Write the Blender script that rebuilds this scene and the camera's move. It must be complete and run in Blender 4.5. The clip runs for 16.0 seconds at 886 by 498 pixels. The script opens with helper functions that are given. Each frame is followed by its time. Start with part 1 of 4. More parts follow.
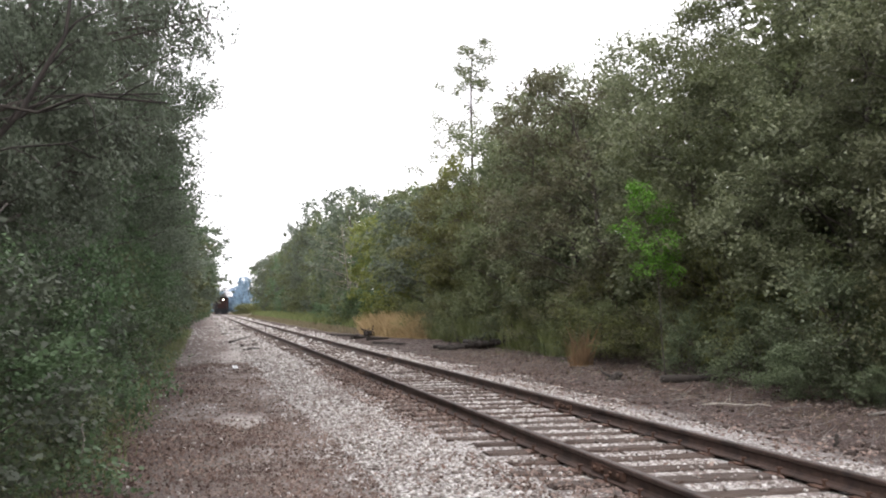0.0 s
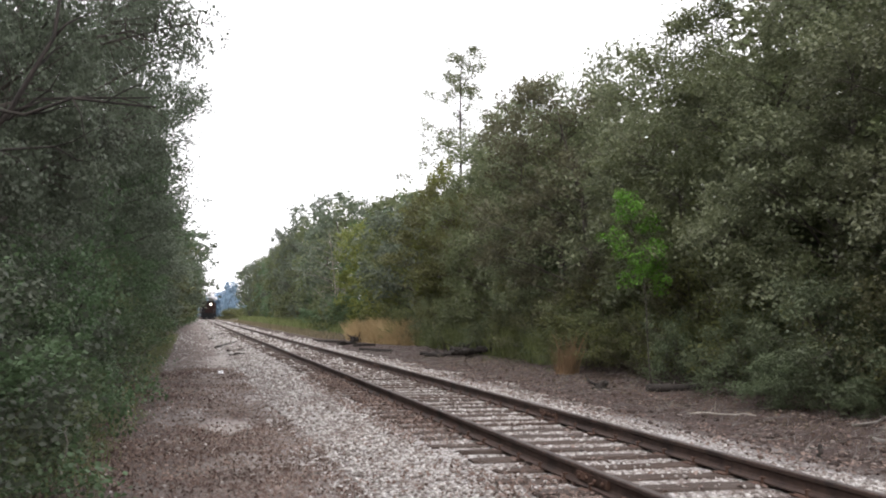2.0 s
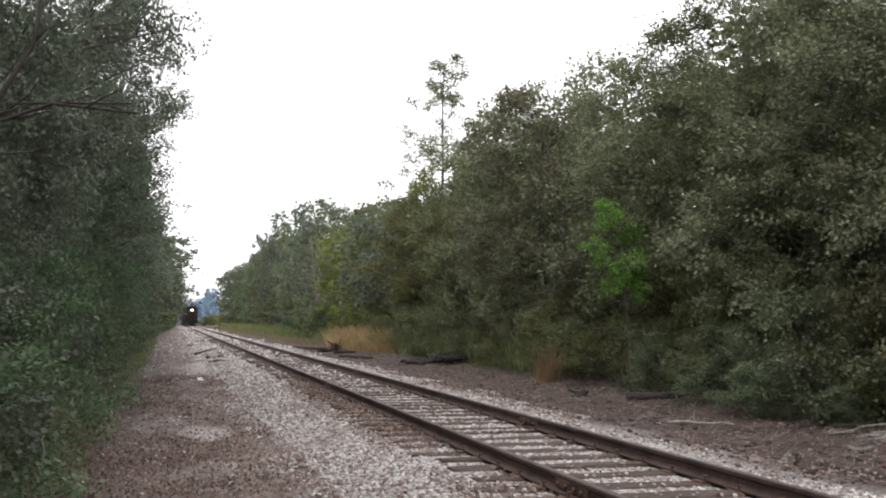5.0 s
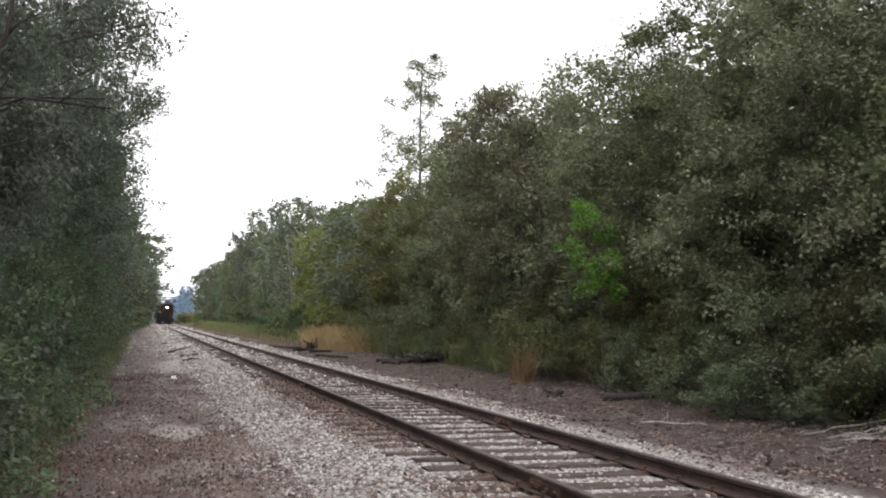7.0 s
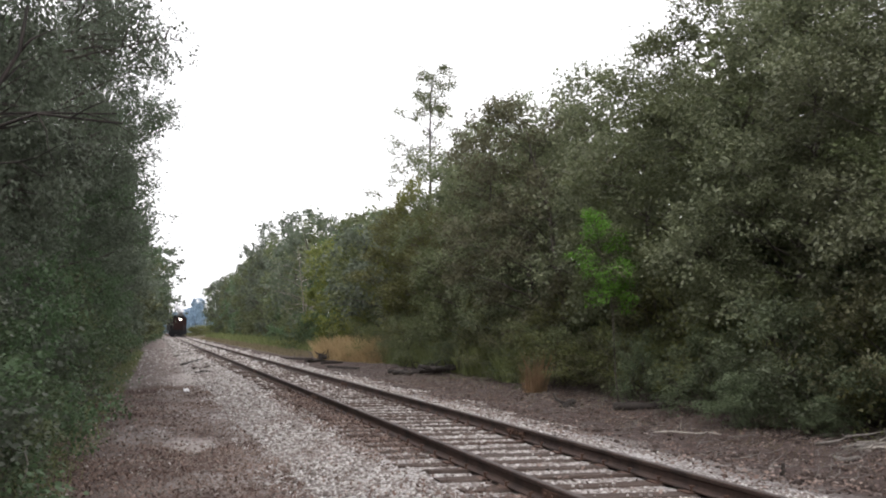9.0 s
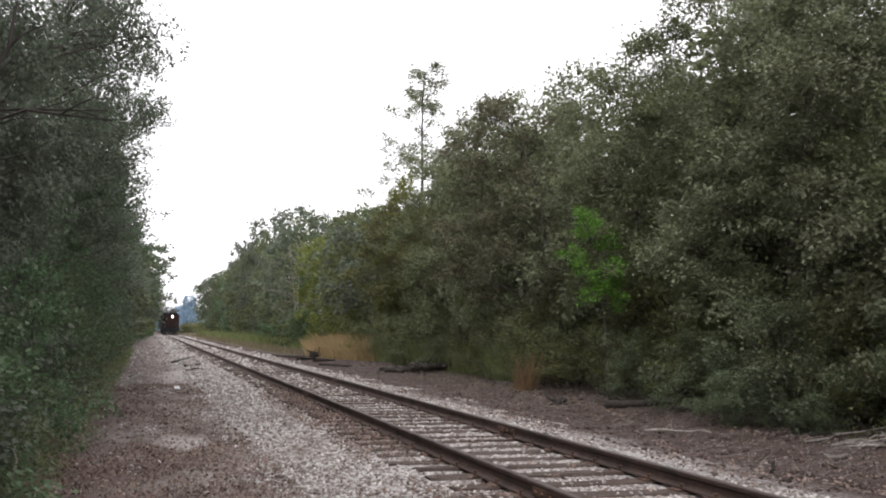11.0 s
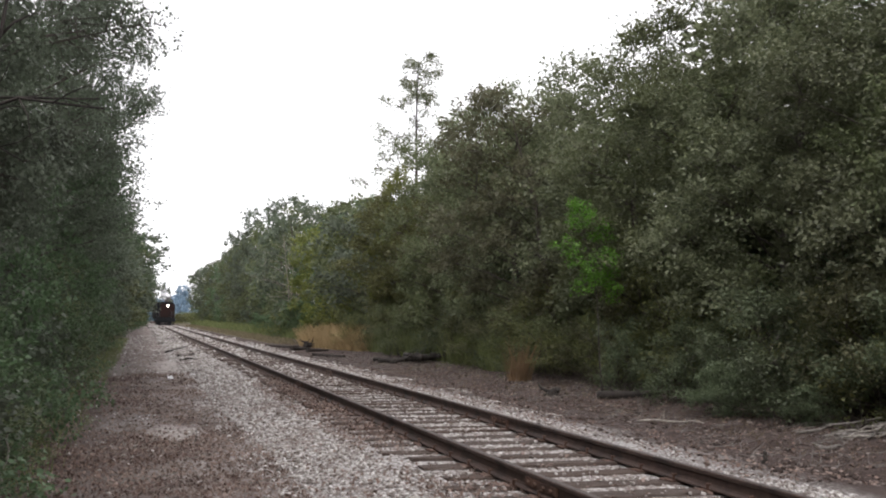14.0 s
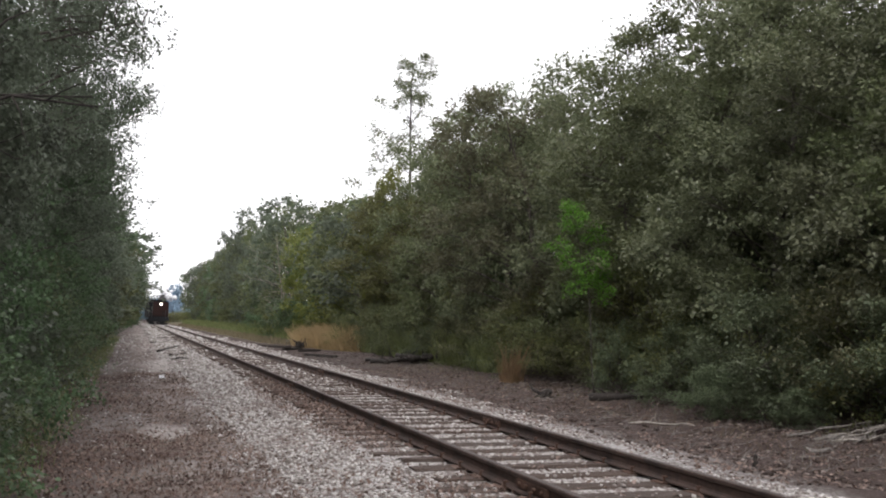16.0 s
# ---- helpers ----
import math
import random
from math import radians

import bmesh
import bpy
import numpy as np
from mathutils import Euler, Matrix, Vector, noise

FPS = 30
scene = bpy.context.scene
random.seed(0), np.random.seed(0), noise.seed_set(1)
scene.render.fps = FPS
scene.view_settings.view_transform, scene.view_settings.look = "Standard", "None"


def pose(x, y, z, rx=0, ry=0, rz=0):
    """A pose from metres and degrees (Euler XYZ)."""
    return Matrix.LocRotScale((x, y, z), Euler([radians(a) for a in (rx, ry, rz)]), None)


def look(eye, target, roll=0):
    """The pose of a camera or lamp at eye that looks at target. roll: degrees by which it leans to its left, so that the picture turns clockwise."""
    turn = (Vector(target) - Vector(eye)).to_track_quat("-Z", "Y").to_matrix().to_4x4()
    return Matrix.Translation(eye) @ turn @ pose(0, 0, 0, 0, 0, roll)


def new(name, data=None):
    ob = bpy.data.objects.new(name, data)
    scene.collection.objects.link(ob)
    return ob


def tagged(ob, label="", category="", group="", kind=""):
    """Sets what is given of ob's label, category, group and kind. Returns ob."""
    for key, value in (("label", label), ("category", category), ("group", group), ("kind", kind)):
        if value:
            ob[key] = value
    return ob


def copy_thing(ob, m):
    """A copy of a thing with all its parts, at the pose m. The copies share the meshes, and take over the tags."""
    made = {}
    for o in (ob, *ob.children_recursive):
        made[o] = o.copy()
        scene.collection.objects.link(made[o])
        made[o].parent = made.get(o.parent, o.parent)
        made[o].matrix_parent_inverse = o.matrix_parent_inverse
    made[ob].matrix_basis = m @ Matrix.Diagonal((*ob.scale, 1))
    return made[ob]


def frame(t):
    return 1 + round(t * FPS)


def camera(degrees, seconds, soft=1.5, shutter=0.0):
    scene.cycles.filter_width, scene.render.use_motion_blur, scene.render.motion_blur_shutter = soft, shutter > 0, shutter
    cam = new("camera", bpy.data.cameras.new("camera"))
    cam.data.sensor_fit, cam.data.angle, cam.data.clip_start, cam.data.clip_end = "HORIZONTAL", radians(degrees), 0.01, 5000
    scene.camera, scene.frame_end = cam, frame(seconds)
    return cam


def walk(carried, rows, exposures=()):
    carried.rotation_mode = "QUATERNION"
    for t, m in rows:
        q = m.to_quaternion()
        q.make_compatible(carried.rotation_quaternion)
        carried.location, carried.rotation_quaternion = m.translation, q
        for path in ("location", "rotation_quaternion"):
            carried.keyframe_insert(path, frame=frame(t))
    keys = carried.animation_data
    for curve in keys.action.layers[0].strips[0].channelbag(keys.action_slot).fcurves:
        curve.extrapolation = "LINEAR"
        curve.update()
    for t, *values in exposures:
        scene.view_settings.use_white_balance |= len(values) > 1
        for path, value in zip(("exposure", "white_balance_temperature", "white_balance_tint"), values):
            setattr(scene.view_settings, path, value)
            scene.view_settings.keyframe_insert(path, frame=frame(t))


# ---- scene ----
cam = camera(50.0, 16.0, soft=2.0)
# seconds, eye x y z, pitch, roll, yaw; rail tops lie at z = 0, the track runs along +y
PATH = [
    (0.0, 0.000, 0.000, 1.186, 3.602, 0.000, -14.140),
    (0.5, -0.005, -0.008, 1.182, 3.124, -0.243, -13.825),
    (1.0, 0.006, -0.003, 1.188, 2.985, -0.748, -14.175),
    (1.5, 0.001, -0.007, 1.186, 3.526, -0.606, -14.641),
    (2.0, 0.003, -0.013, 1.188, 4.020, -0.538, -14.908),
    (2.5, 0.002, -0.011, 1.190, 4.138, -0.619, -15.304),
    (3.0, 0.004, -0.018, 1.194, 3.885, -1.043, -15.720),
    (3.5, 0.004, -0.027, 1.194, 4.284, -0.962, -15.699),
    (6.0, 0.009, -0.033, 1.194, 4.522, -0.990, -16.516),
    (6.5, 0.013, -0.027, 1.187, 4.502, -1.417, -16.970),
    (7.0, 0.016, -0.021, 1.191, 4.487, -1.155, -17.467),
    (7.5, 0.016, -0.027, 1.191, 4.517, -1.356, -17.174),
    (8.0, 0.014, -0.025, 1.197, 4.849, -0.812, -16.844),
    (8.5, 0.013, -0.027, 1.199, 4.878, -1.002, -16.999),
    (9.0, 0.014, -0.032, 1.198, 5.095, -0.736, -16.777),
    (11.5, 0.025, -0.030, 1.199, 4.957, -0.817, -17.316),
    (12.0, 0.019, -0.024, 1.199, 5.107, -1.032, -16.956),
    (12.5, 0.022, -0.024, 1.198, 4.937, -1.123, -17.184),
    (13.0, 0.030, -0.027, 1.198, 4.534, -1.134, -17.399),
    (13.5, 0.029, -0.020, 1.194, 4.298, -1.040, -17.401),
    (14.0, 0.028, -0.024, 1.195, 4.413, -0.950, -17.641),
    (14.5, 0.032, -0.022, 1.196, 4.217, -1.120, -17.985),
    (15.0, 0.028, -0.023, 1.195, 4.341, -1.166, -17.951),
    (15.5, 0.029, -0.011, 1.196, 4.612, -1.351, -18.087),
    (16.0, 0.029, -0.029, 1.196, 4.480, -1.350, -18.087),
]
walk(cam, [(t, pose(x, y, z, 90 + p, r, w)) for t, x, y, z, p, r, w in PATH], exposures=[(0.0, 0.80, 6500, 14), (1.0, 0.63, 6500, 14), (2.5, 0.59, 6500, 14), (3.5, 0.53, 6500, 14), (7.0, 0.44, 6500, 14), (11.5, 0.35, 6500, 14), (16.0, 0.26, 6500, 14)])

# ---- world and light: bright even overcast ----
world = bpy.data.worlds.new("overcast")
scene.world = world
world.use_nodes = True
wn, wl = world.node_tree.nodes, world.node_tree.links
wn.clear()
sky = wn.new("ShaderNodeTexSky")
sky.sky_type = "NISHITA"
sky.sun_disc = False
sky.sun_elevation, sky.sun_rotation = radians(52), radians(200)
sky.air_density, sky.dust_density, sky.ozone_density = 1.0, 6.0, 1.0
soft_sky = wn.new("ShaderNodeHueSaturation")
soft_sky.inputs["Saturation"].default_value = 0.12
cloud = wn.new("ShaderNodeMix")
cloud.data_type = "RGBA"
cloud.inputs[0].default_value = 0.75
cloud.inputs[7].default_value = (12.0, 12.1, 12.3, 1)
back = wn.new("ShaderNodeBackground")
back.inputs["Strength"].default_value = 0.13
wout = wn.new("ShaderNodeOutputWorld")
wl.new(sky.outputs[0], soft_sky.inputs["Color"])
wl.new(soft_sky.outputs[0], cloud.inputs[6])
wl.new(cloud.outputs[2], back.inputs[0])
wl.new(back.outputs[0], wout.inputs[0])
sun_data = bpy.data.lights.new("sun", "SUN")
sun_data.energy, sun_data.angle, sun_data.color = 0.8, radians(25), (1.0, 0.97, 0.93)
sun = new("sun", sun_data)
sun.matrix_world = look((-20, -40, 60), (3, 10, 0))


# ---- materials ----
class Mat:
    """A small builder of node materials."""

    def __init__(self, name):
        self.m = bpy.data.materials.new(name)
        self.m.use_nodes = True
        self.n, self.l = self.m.node_tree.nodes, self.m.node_tree.links
        self.bsdf = self.n["Principled BSDF"]
        self.out = self.n["Material Output"]

    def node(self, kind, **inputs):
        nd = self.n.new(kind)
        for k, v in inputs.items():
            s = nd.inputs[k.replace("_", " ")]
            if isinstance(v, bpy.types.NodeSocket):
                self.l.new(v, s)
            else:
                s.default_value = v
        return nd

    def coord(self):
        return self.node("ShaderNodeTexCoord").outputs["Object"]

    def noise(self, scale, detail=4.0, rough=0.6, vec=None):
        nd = self.node("ShaderNodeTexNoise", Scale=scale, Detail=detail, Roughness=rough, Vector=vec or self.coord())
        return nd.outputs["Fac"]

    def ramp(self, fac, stops):
        nd = self.n.new("ShaderNodeValToRGB")
        self.l.new(fac, nd.inputs[0])
        els = nd.color_ramp.elements
        while len(els) < len(stops):
            els.new(0.5)
        for e, (p, c) in zip(els, stops):
            e.position = p
            e.color = (*c, 1) if len(c) == 3 else c
        return nd.outputs[0]

    def mix(self, fac, a, b, blend="MIX"):
        nd = self.n.new("ShaderNodeMix")
        nd.data_type, nd.blend_type = "RGBA", blend
        for s, v in ((0, fac), (6, a), (7, b)):
            if isinstance(v, bpy.types.NodeSocket):
                self.l.new(v, nd.inputs[s])
            else:
                nd.inputs[s].default_value = v if s == 0 else (*v, 1)
        return nd.outputs[2]

    def math(self, op, a, b=0.0):
        nd = self.n.new("ShaderNodeMath")
        nd.operation = op
        for s, v in ((0, a), (1, b)):
            if isinstance(v, bpy.types.NodeSocket):
                self.l.new(v, nd.inputs[s])
            else:
                nd.inputs[s].default_value = v
        return nd.outputs[0]

    def step(self, v, lo, hi):
        nd = self.n.new("ShaderNodeMapRange")
        nd.interpolation_type = "SMOOTHSTEP"
        self.l.new(v, nd.inputs[0])
        nd.inputs[1].default_value, nd.inputs[2].default_value = lo, hi
        return nd.outputs[0]

    def finish(self, color, rough=0.8, metal=0.0, bump=None, depth=0.01, spec=0.5):
        for key, v in (("Base Color", color), ("Roughness", rough), ("Metallic", metal), ("Specular IOR Level", spec)):
            if isinstance(v, bpy.types.NodeSocket):
                self.l.new(v, self.bsdf.inputs[key])
            else:
                self.bsdf.inputs[key].default_value = (*v, 1) if key == "Base Color" else v
        if bump is not None:
            b = self.node("ShaderNodeBump", Strength=0.8, Distance=depth, Height=bump)
            self.l.new(b.outputs[0], self.bsdf.inputs["Normal"])
        return self.m


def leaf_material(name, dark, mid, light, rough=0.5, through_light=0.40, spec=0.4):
    """Leaves: each one its own shade; clumps have light and dark painted in, whole plants drift in hue."""
    k = Mat(name)
    island = k.n.new("ShaderNodeNewGeometry").outputs["Random Per Island"]
    info = k.n.new("ShaderNodeObjectInfo")
    dark = tuple(0.5 * a + 0.5 * b for a, b in zip(dark, mid))
    light = tuple(0.40 * a + 0.60 * b for a, b in zip(light, mid))
    col = k.ramp(island, [(0.0, dark), (0.55, mid), (1.0, light)])
    # noise puts dark hollows and lit tops of clumps into the leaf colour
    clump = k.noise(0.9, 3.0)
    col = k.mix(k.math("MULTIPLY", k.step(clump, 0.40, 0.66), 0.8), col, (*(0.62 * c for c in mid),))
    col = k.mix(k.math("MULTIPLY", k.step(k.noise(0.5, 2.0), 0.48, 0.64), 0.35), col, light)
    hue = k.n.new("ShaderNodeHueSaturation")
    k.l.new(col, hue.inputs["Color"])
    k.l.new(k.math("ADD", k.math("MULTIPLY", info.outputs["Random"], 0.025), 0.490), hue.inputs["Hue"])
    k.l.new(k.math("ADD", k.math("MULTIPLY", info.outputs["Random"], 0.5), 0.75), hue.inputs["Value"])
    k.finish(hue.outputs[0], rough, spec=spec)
    tr = k.node("ShaderNodeBsdfTranslucent", Color=hue.outputs[0])
    ms = k.node("ShaderNodeMixShader", Fac=through_light)
    k.l.new(k.bsdf.outputs[0], ms.inputs[1])
    k.l.new(tr.outputs[0], ms.inputs[2])
    k.l.new(ms.outputs[0], k.out.inputs[0])
    return k.m


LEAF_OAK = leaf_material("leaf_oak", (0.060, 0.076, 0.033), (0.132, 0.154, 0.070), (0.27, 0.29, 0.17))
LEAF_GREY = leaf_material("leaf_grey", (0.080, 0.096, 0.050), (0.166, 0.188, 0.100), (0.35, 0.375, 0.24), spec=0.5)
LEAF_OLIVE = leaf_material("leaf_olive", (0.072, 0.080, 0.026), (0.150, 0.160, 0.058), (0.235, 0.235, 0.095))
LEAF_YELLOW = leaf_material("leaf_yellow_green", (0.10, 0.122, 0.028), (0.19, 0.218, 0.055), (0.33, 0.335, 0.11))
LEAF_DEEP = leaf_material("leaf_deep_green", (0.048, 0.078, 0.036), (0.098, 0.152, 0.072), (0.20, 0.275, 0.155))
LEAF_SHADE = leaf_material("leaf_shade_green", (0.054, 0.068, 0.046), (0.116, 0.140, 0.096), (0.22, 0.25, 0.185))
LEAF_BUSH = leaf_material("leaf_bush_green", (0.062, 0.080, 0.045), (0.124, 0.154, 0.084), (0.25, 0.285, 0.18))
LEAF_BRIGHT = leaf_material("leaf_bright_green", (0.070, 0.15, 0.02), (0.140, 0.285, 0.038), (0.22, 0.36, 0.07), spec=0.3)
# pale and blue because the haze of distance is painted into the leaf colour
LEAF_HAZE = leaf_material("leaf_haze_blue", (0.19, 0.29, 0.37), (0.26, 0.38, 0.47), (0.34, 0.46, 0.55), 0.8)
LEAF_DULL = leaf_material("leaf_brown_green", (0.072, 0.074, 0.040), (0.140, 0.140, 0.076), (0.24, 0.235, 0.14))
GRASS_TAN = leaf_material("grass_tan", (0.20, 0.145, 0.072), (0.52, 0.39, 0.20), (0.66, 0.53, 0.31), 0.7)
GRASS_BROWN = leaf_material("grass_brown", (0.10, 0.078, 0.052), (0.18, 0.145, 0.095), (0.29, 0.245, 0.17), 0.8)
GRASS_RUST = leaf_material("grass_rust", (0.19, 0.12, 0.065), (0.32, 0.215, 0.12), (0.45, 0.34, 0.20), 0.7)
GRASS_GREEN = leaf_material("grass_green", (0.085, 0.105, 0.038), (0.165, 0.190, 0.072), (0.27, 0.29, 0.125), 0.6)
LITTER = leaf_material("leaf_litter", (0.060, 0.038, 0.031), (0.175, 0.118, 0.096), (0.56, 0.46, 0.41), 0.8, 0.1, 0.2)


def bark_material(name, a, b):
    k = Mat(name)
    v = k.node("ShaderNodeMapping", Vector=k.coord(), Scale=(1, 1, 0.15)).outputs[0]
    f = k.noise(22, 5, 0.7, v)
    return k.finish(k.ramp(f, [(0.3, a), (0.7, b)]), 0.9, bump=f, depth=0.02)


BARK = bark_material("bark_dark", (0.030, 0.024, 0.020), (0.10, 0.085, 0.072))
BARK_PALE = bark_material("bark_pale", (0.16, 0.14, 0.12), (0.38, 0.35, 0.31))
DEADWOOD = bark_material("dead_wood", (0.075, 0.064, 0.057), (0.25, 0.228, 0.21))
CHAR = bark_material("rotten_wood", (0.010, 0.008, 0.007), (0.045, 0.036, 0.030))


def ground_material():
    """Dirt path, stone shoulder, brown litter verge and wood floor across the track."""
    k = Mat("ground")
    co = k.coord()
    sep = k.node("ShaderNodeSeparateXYZ", Vector=co)
    wob = k.math("MULTIPLY", k.math("SUBTRACT", k.noise(0.55, 5, 0.65), 0.5), 1.6)
    x = k.math("ADD", sep.outputs[0], wob)
    fine, mid, big = k.noise(55, 4, 0.7), k.noise(7, 5, 0.65), k.noise(0.8, 4)
    dirt = k.ramp(fine, [(0.34, (0.075, 0.057, 0.049)), (0.54, (0.27, 0.226, 0.206)), (0.70, (0.50, 0.445, 0.415))])
    dirt = k.mix(k.step(big, 0.52, 0.68), dirt, (0.36, 0.33, 0.31))
    dirt = k.mix(k.step(mid, 0.5, 0.68), dirt, (0.12, 0.082, 0.068))
    vor = k.node("ShaderNodeTexVoronoi", Scale=26.0, Vector=co)
    cell = k.node("ShaderNodeSeparateColor", Color=vor.outputs["Color"])
    stone = k.ramp(cell.outputs[0], [(0.0, (0.20, 0.18, 0.17)), (0.45, (0.50, 0.485, 0.47)), (1.0, (0.76, 0.74, 0.72))])
    gap = k.step(vor.outputs["Distance"], 0.35, 0.75)
    stone = k.mix(gap, stone, (0.14, 0.12, 0.108))
    stone = k.mix(k.step(mid, 0.56, 0.74), stone, (0.17, 0.13, 0.115))
    streak = k.noise(1.1, 5, 0.7, k.node("ShaderNodeMapping", Vector=co, Scale=(1.0, 0.35, 1.0)).outputs[0])
    stone = k.mix(k.math("MULTIPLY", k.step(streak, 0.54, 0.68), 0.5), stone, (0.13, 0.10, 0.088))
    stone = k.mix(k.math("MULTIPLY", k.step(streak, 0.48, 0.36), 0.5), stone, (0.60, 0.585, 0.57))
    dirt = k.mix(k.math("MULTIPLY", k.step(streak, 0.46, 0.34), 0.7), dirt, (0.46, 0.435, 0.415))
    dirt = k.mix(k.math("MULTIPLY", k.step(streak, 0.55, 0.68), 0.6), dirt, (0.085, 0.060, 0.050))
    bed = k.math("MULTIPLY", k.step(sep.outputs[0], 2.3, 2.75), k.step(sep.outputs[0], 5.5, 5.0))
    stone = k.mix(k.math("MULTIPLY", bed, k.step(streak, 0.48, 0.68)), stone, (0.22, 0.18, 0.165))
    duff = k.ramp(fine, [(0.3, (0.028, 0.020, 0.018)), (0.55, (0.095, 0.070, 0.063)), (0.75, (0.24, 0.20, 0.182))])
    duff = k.mix(k.step(big, 0.5, 0.66), duff, (0.048, 0.032, 0.026))
    wood = k.ramp(mid, [(0.3, (0.035, 0.028, 0.020)), (0.7, (0.10, 0.080, 0.055))])
    col = k.mix(k.step(x, -1.35, -0.45), wood, dirt)
    col = k.mix(k.math("MULTIPLY", k.step(x, 0.9, -0.5), 0.6), col, duff)
    col = k.mix(k.step(x, 0.8, 1.7), col, stone)
    col = k.mix(k.step(x, 5.5, 6.7), col, duff)
    far_green = k.ramp(mid, [(0.3, (0.075, 0.062, 0.035)), (0.6, (0.17, 0.145, 0.09))])
    verge = k.math("MULTIPLY", k.step(x, 7.0, 8.5), k.step(sep.outputs[1], 50, 75))
    col = k.mix(verge, col, far_green)
    col = k.mix(k.step(x, 10.5, 12.0), col, wood)
    near_spot = k.math("ADD", k.math("POWER", k.math("DIVIDE", k.math("SUBTRACT", sep.outputs[0], 0.5), 0.42), 2.0), k.math("POWER", k.math("DIVIDE", k.math("SUBTRACT", sep.outputs[1], 12.9), 0.95), 2.0))
    far_spot = k.math("ADD", k.math("POWER", k.math("DIVIDE", k.math("SUBTRACT", sep.outputs[0], 1.0), 0.55), 2.0), k.math("POWER", k.math("DIVIDE", k.math("SUBTRACT", sep.outputs[1], 30.0), 4.5), 2.0))
    sand = k.math("ADD", k.math("MINIMUM", near_spot, far_spot), k.math("MULTIPLY", k.math("SUBTRACT", mid, 0.5), 2.4))
    col = k.mix(k.math("MULTIPLY", k.step(sand, 1.5, -0.3), 0.55), col, (0.56, 0.525, 0.495))
    col = k.mix(1.0, col, (0.86, 0.85, 0.85), "MULTIPLY")
    h = k.math("ADD", k.math("MULTIPLY", fine, 0.6), k.math("MULTIPLY", vor.outputs["Distance"], -0.6))
    return k.finish(col, 0.95, bump=h, depth=0.03, spec=0.2)


GROUND = ground_material()


def stone_material():
    k = Mat("ballast_stone")
    isl = k.n.new("ShaderNodeNewGeometry").outputs["Random Per Island"]
    c = k.ramp(isl, [(0.0, (0.10, 0.082, 0.072)), (0.3, (0.27, 0.24, 0.222)), (0.75, (0.50, 0.473, 0.45)), (1.0, (0.72, 0.70, 0.68))])
    f = k.noise(70, 3)
    stain = k.noise(1.3, 3)
    c = k.mix(k.step(f, 0.45, 0.75), c, (0.22, 0.19, 0.17))
    c = k.mix(k.math("MULTIPLY", k.step(stain, 0.5, 0.7), 0.55), c, (0.17, 0.125, 0.105))
    return k.finish(c, 0.9, bump=f, depth=0.006, spec=0.3)


STONE = stone_material()


def soil_material():
    k = Mat("soil_lump")
    isl = k.n.new("ShaderNodeNewGeometry").outputs["Random Per Island"]
    c = k.ramp(isl, [(0.0, (0.022, 0.016, 0.014)), (0.6, (0.098, 0.075, 0.066)), (1.0, (0.30, 0.26, 0.24))])
    f = k.noise(40, 4)
    return k.finish(k.mix(k.step(f, 0.4, 0.7), c, (0.075, 0.055, 0.047)), 0.95, bump=f, depth=0.01, spec=0.2)


SOIL = soil_material()


def rust_material(name, a, b, rough=0.65, metal=0.35):
    k = Mat(name)
    f = k.noise(18, 6, 0.7)
    g = k.noise(2.0, 3)
    c = k.ramp(f, [(0.3, a), (0.7, b)])
    c = k.mix(k.step(g, 0.45, 0.7), c, tuple(0.6 * v for v in a))
    return k.finish(c, rough, metal, bump=f, depth=0.003)


RUST = rust_material("rusty_rail_steel", (0.034, 0.021, 0.017), (0.082, 0.049, 0.037), 0.8, 0.1)
RUST_WORN = rust_material("worn_rail_head", (0.048, 0.036, 0.031), (0.100, 0.078, 0.069), 0.7, 0.2)
RUST_RED = rust_material("rusty_plate", (0.060, 0.033, 0.024), (0.15, 0.085, 0.060))


def tie_material():
    k = Mat("weathered_tie")
    info = k.n.new("ShaderNodeObjectInfo").outputs["Random"]
    isl = k.n.new("ShaderNodeNewGeometry").outputs["Random Per Island"]
    v = k.node("ShaderNodeMapping", Vector=k.coord(), Scale=(0.8, 14, 14)).outputs[0]
    f = k.noise(4.0, 6, 0.7, v)
    c = k.ramp(f, [(0.28, (0.022, 0.016, 0.013)), (0.5, (0.074, 0.057, 0.049)), (0.75, (0.20, 0.170, 0.155))])
    t = k.math("FRACT", k.math("ADD", info, isl))
    c = k.mix(k.math("MULTIPLY", t, 0.75), c, (0.075, 0.052, 0.042))
    return k.finish(c, 0.9, bump=f, depth=0.012, spec=0.2)


TIE = tie_material()


def paint(name, c, rough=0.5, metal=0.0, wear=0.5):
    k = Mat(name)
    f, g = k.noise(30, 5, 0.7), k.noise(1.5, 4)
    col = k.mix(k.math("MULTIPLY", k.step(g, 0.4, 0.7), wear), (*c,), tuple(0.5 * v + 0.01 for v in c))
    return k.finish(col, k.math("ADD", k.math("MULTIPLY", f, 0.3), rough - 0.1), metal, bump=f, depth=0.002, spec=0.22)


BLACK = paint("black_paint", (0.010, 0.010, 0.011), 0.65)
MAROON = paint("maroon_paint", (0.024, 0.009, 0.007), 0.6)
STEEL_BLUE = paint("grey_blue_steel", (0.014, 0.015, 0.018), 0.65)
GREY = paint("grey_metal", (0.14, 0.135, 0.13), 0.5, 0.4)
WHITE_SCRAP = paint("white_card", (0.78, 0.78, 0.80), 0.7)
GLASS_DARK = paint("dark_glass", (0.012, 0.014, 0.016), 0.15)


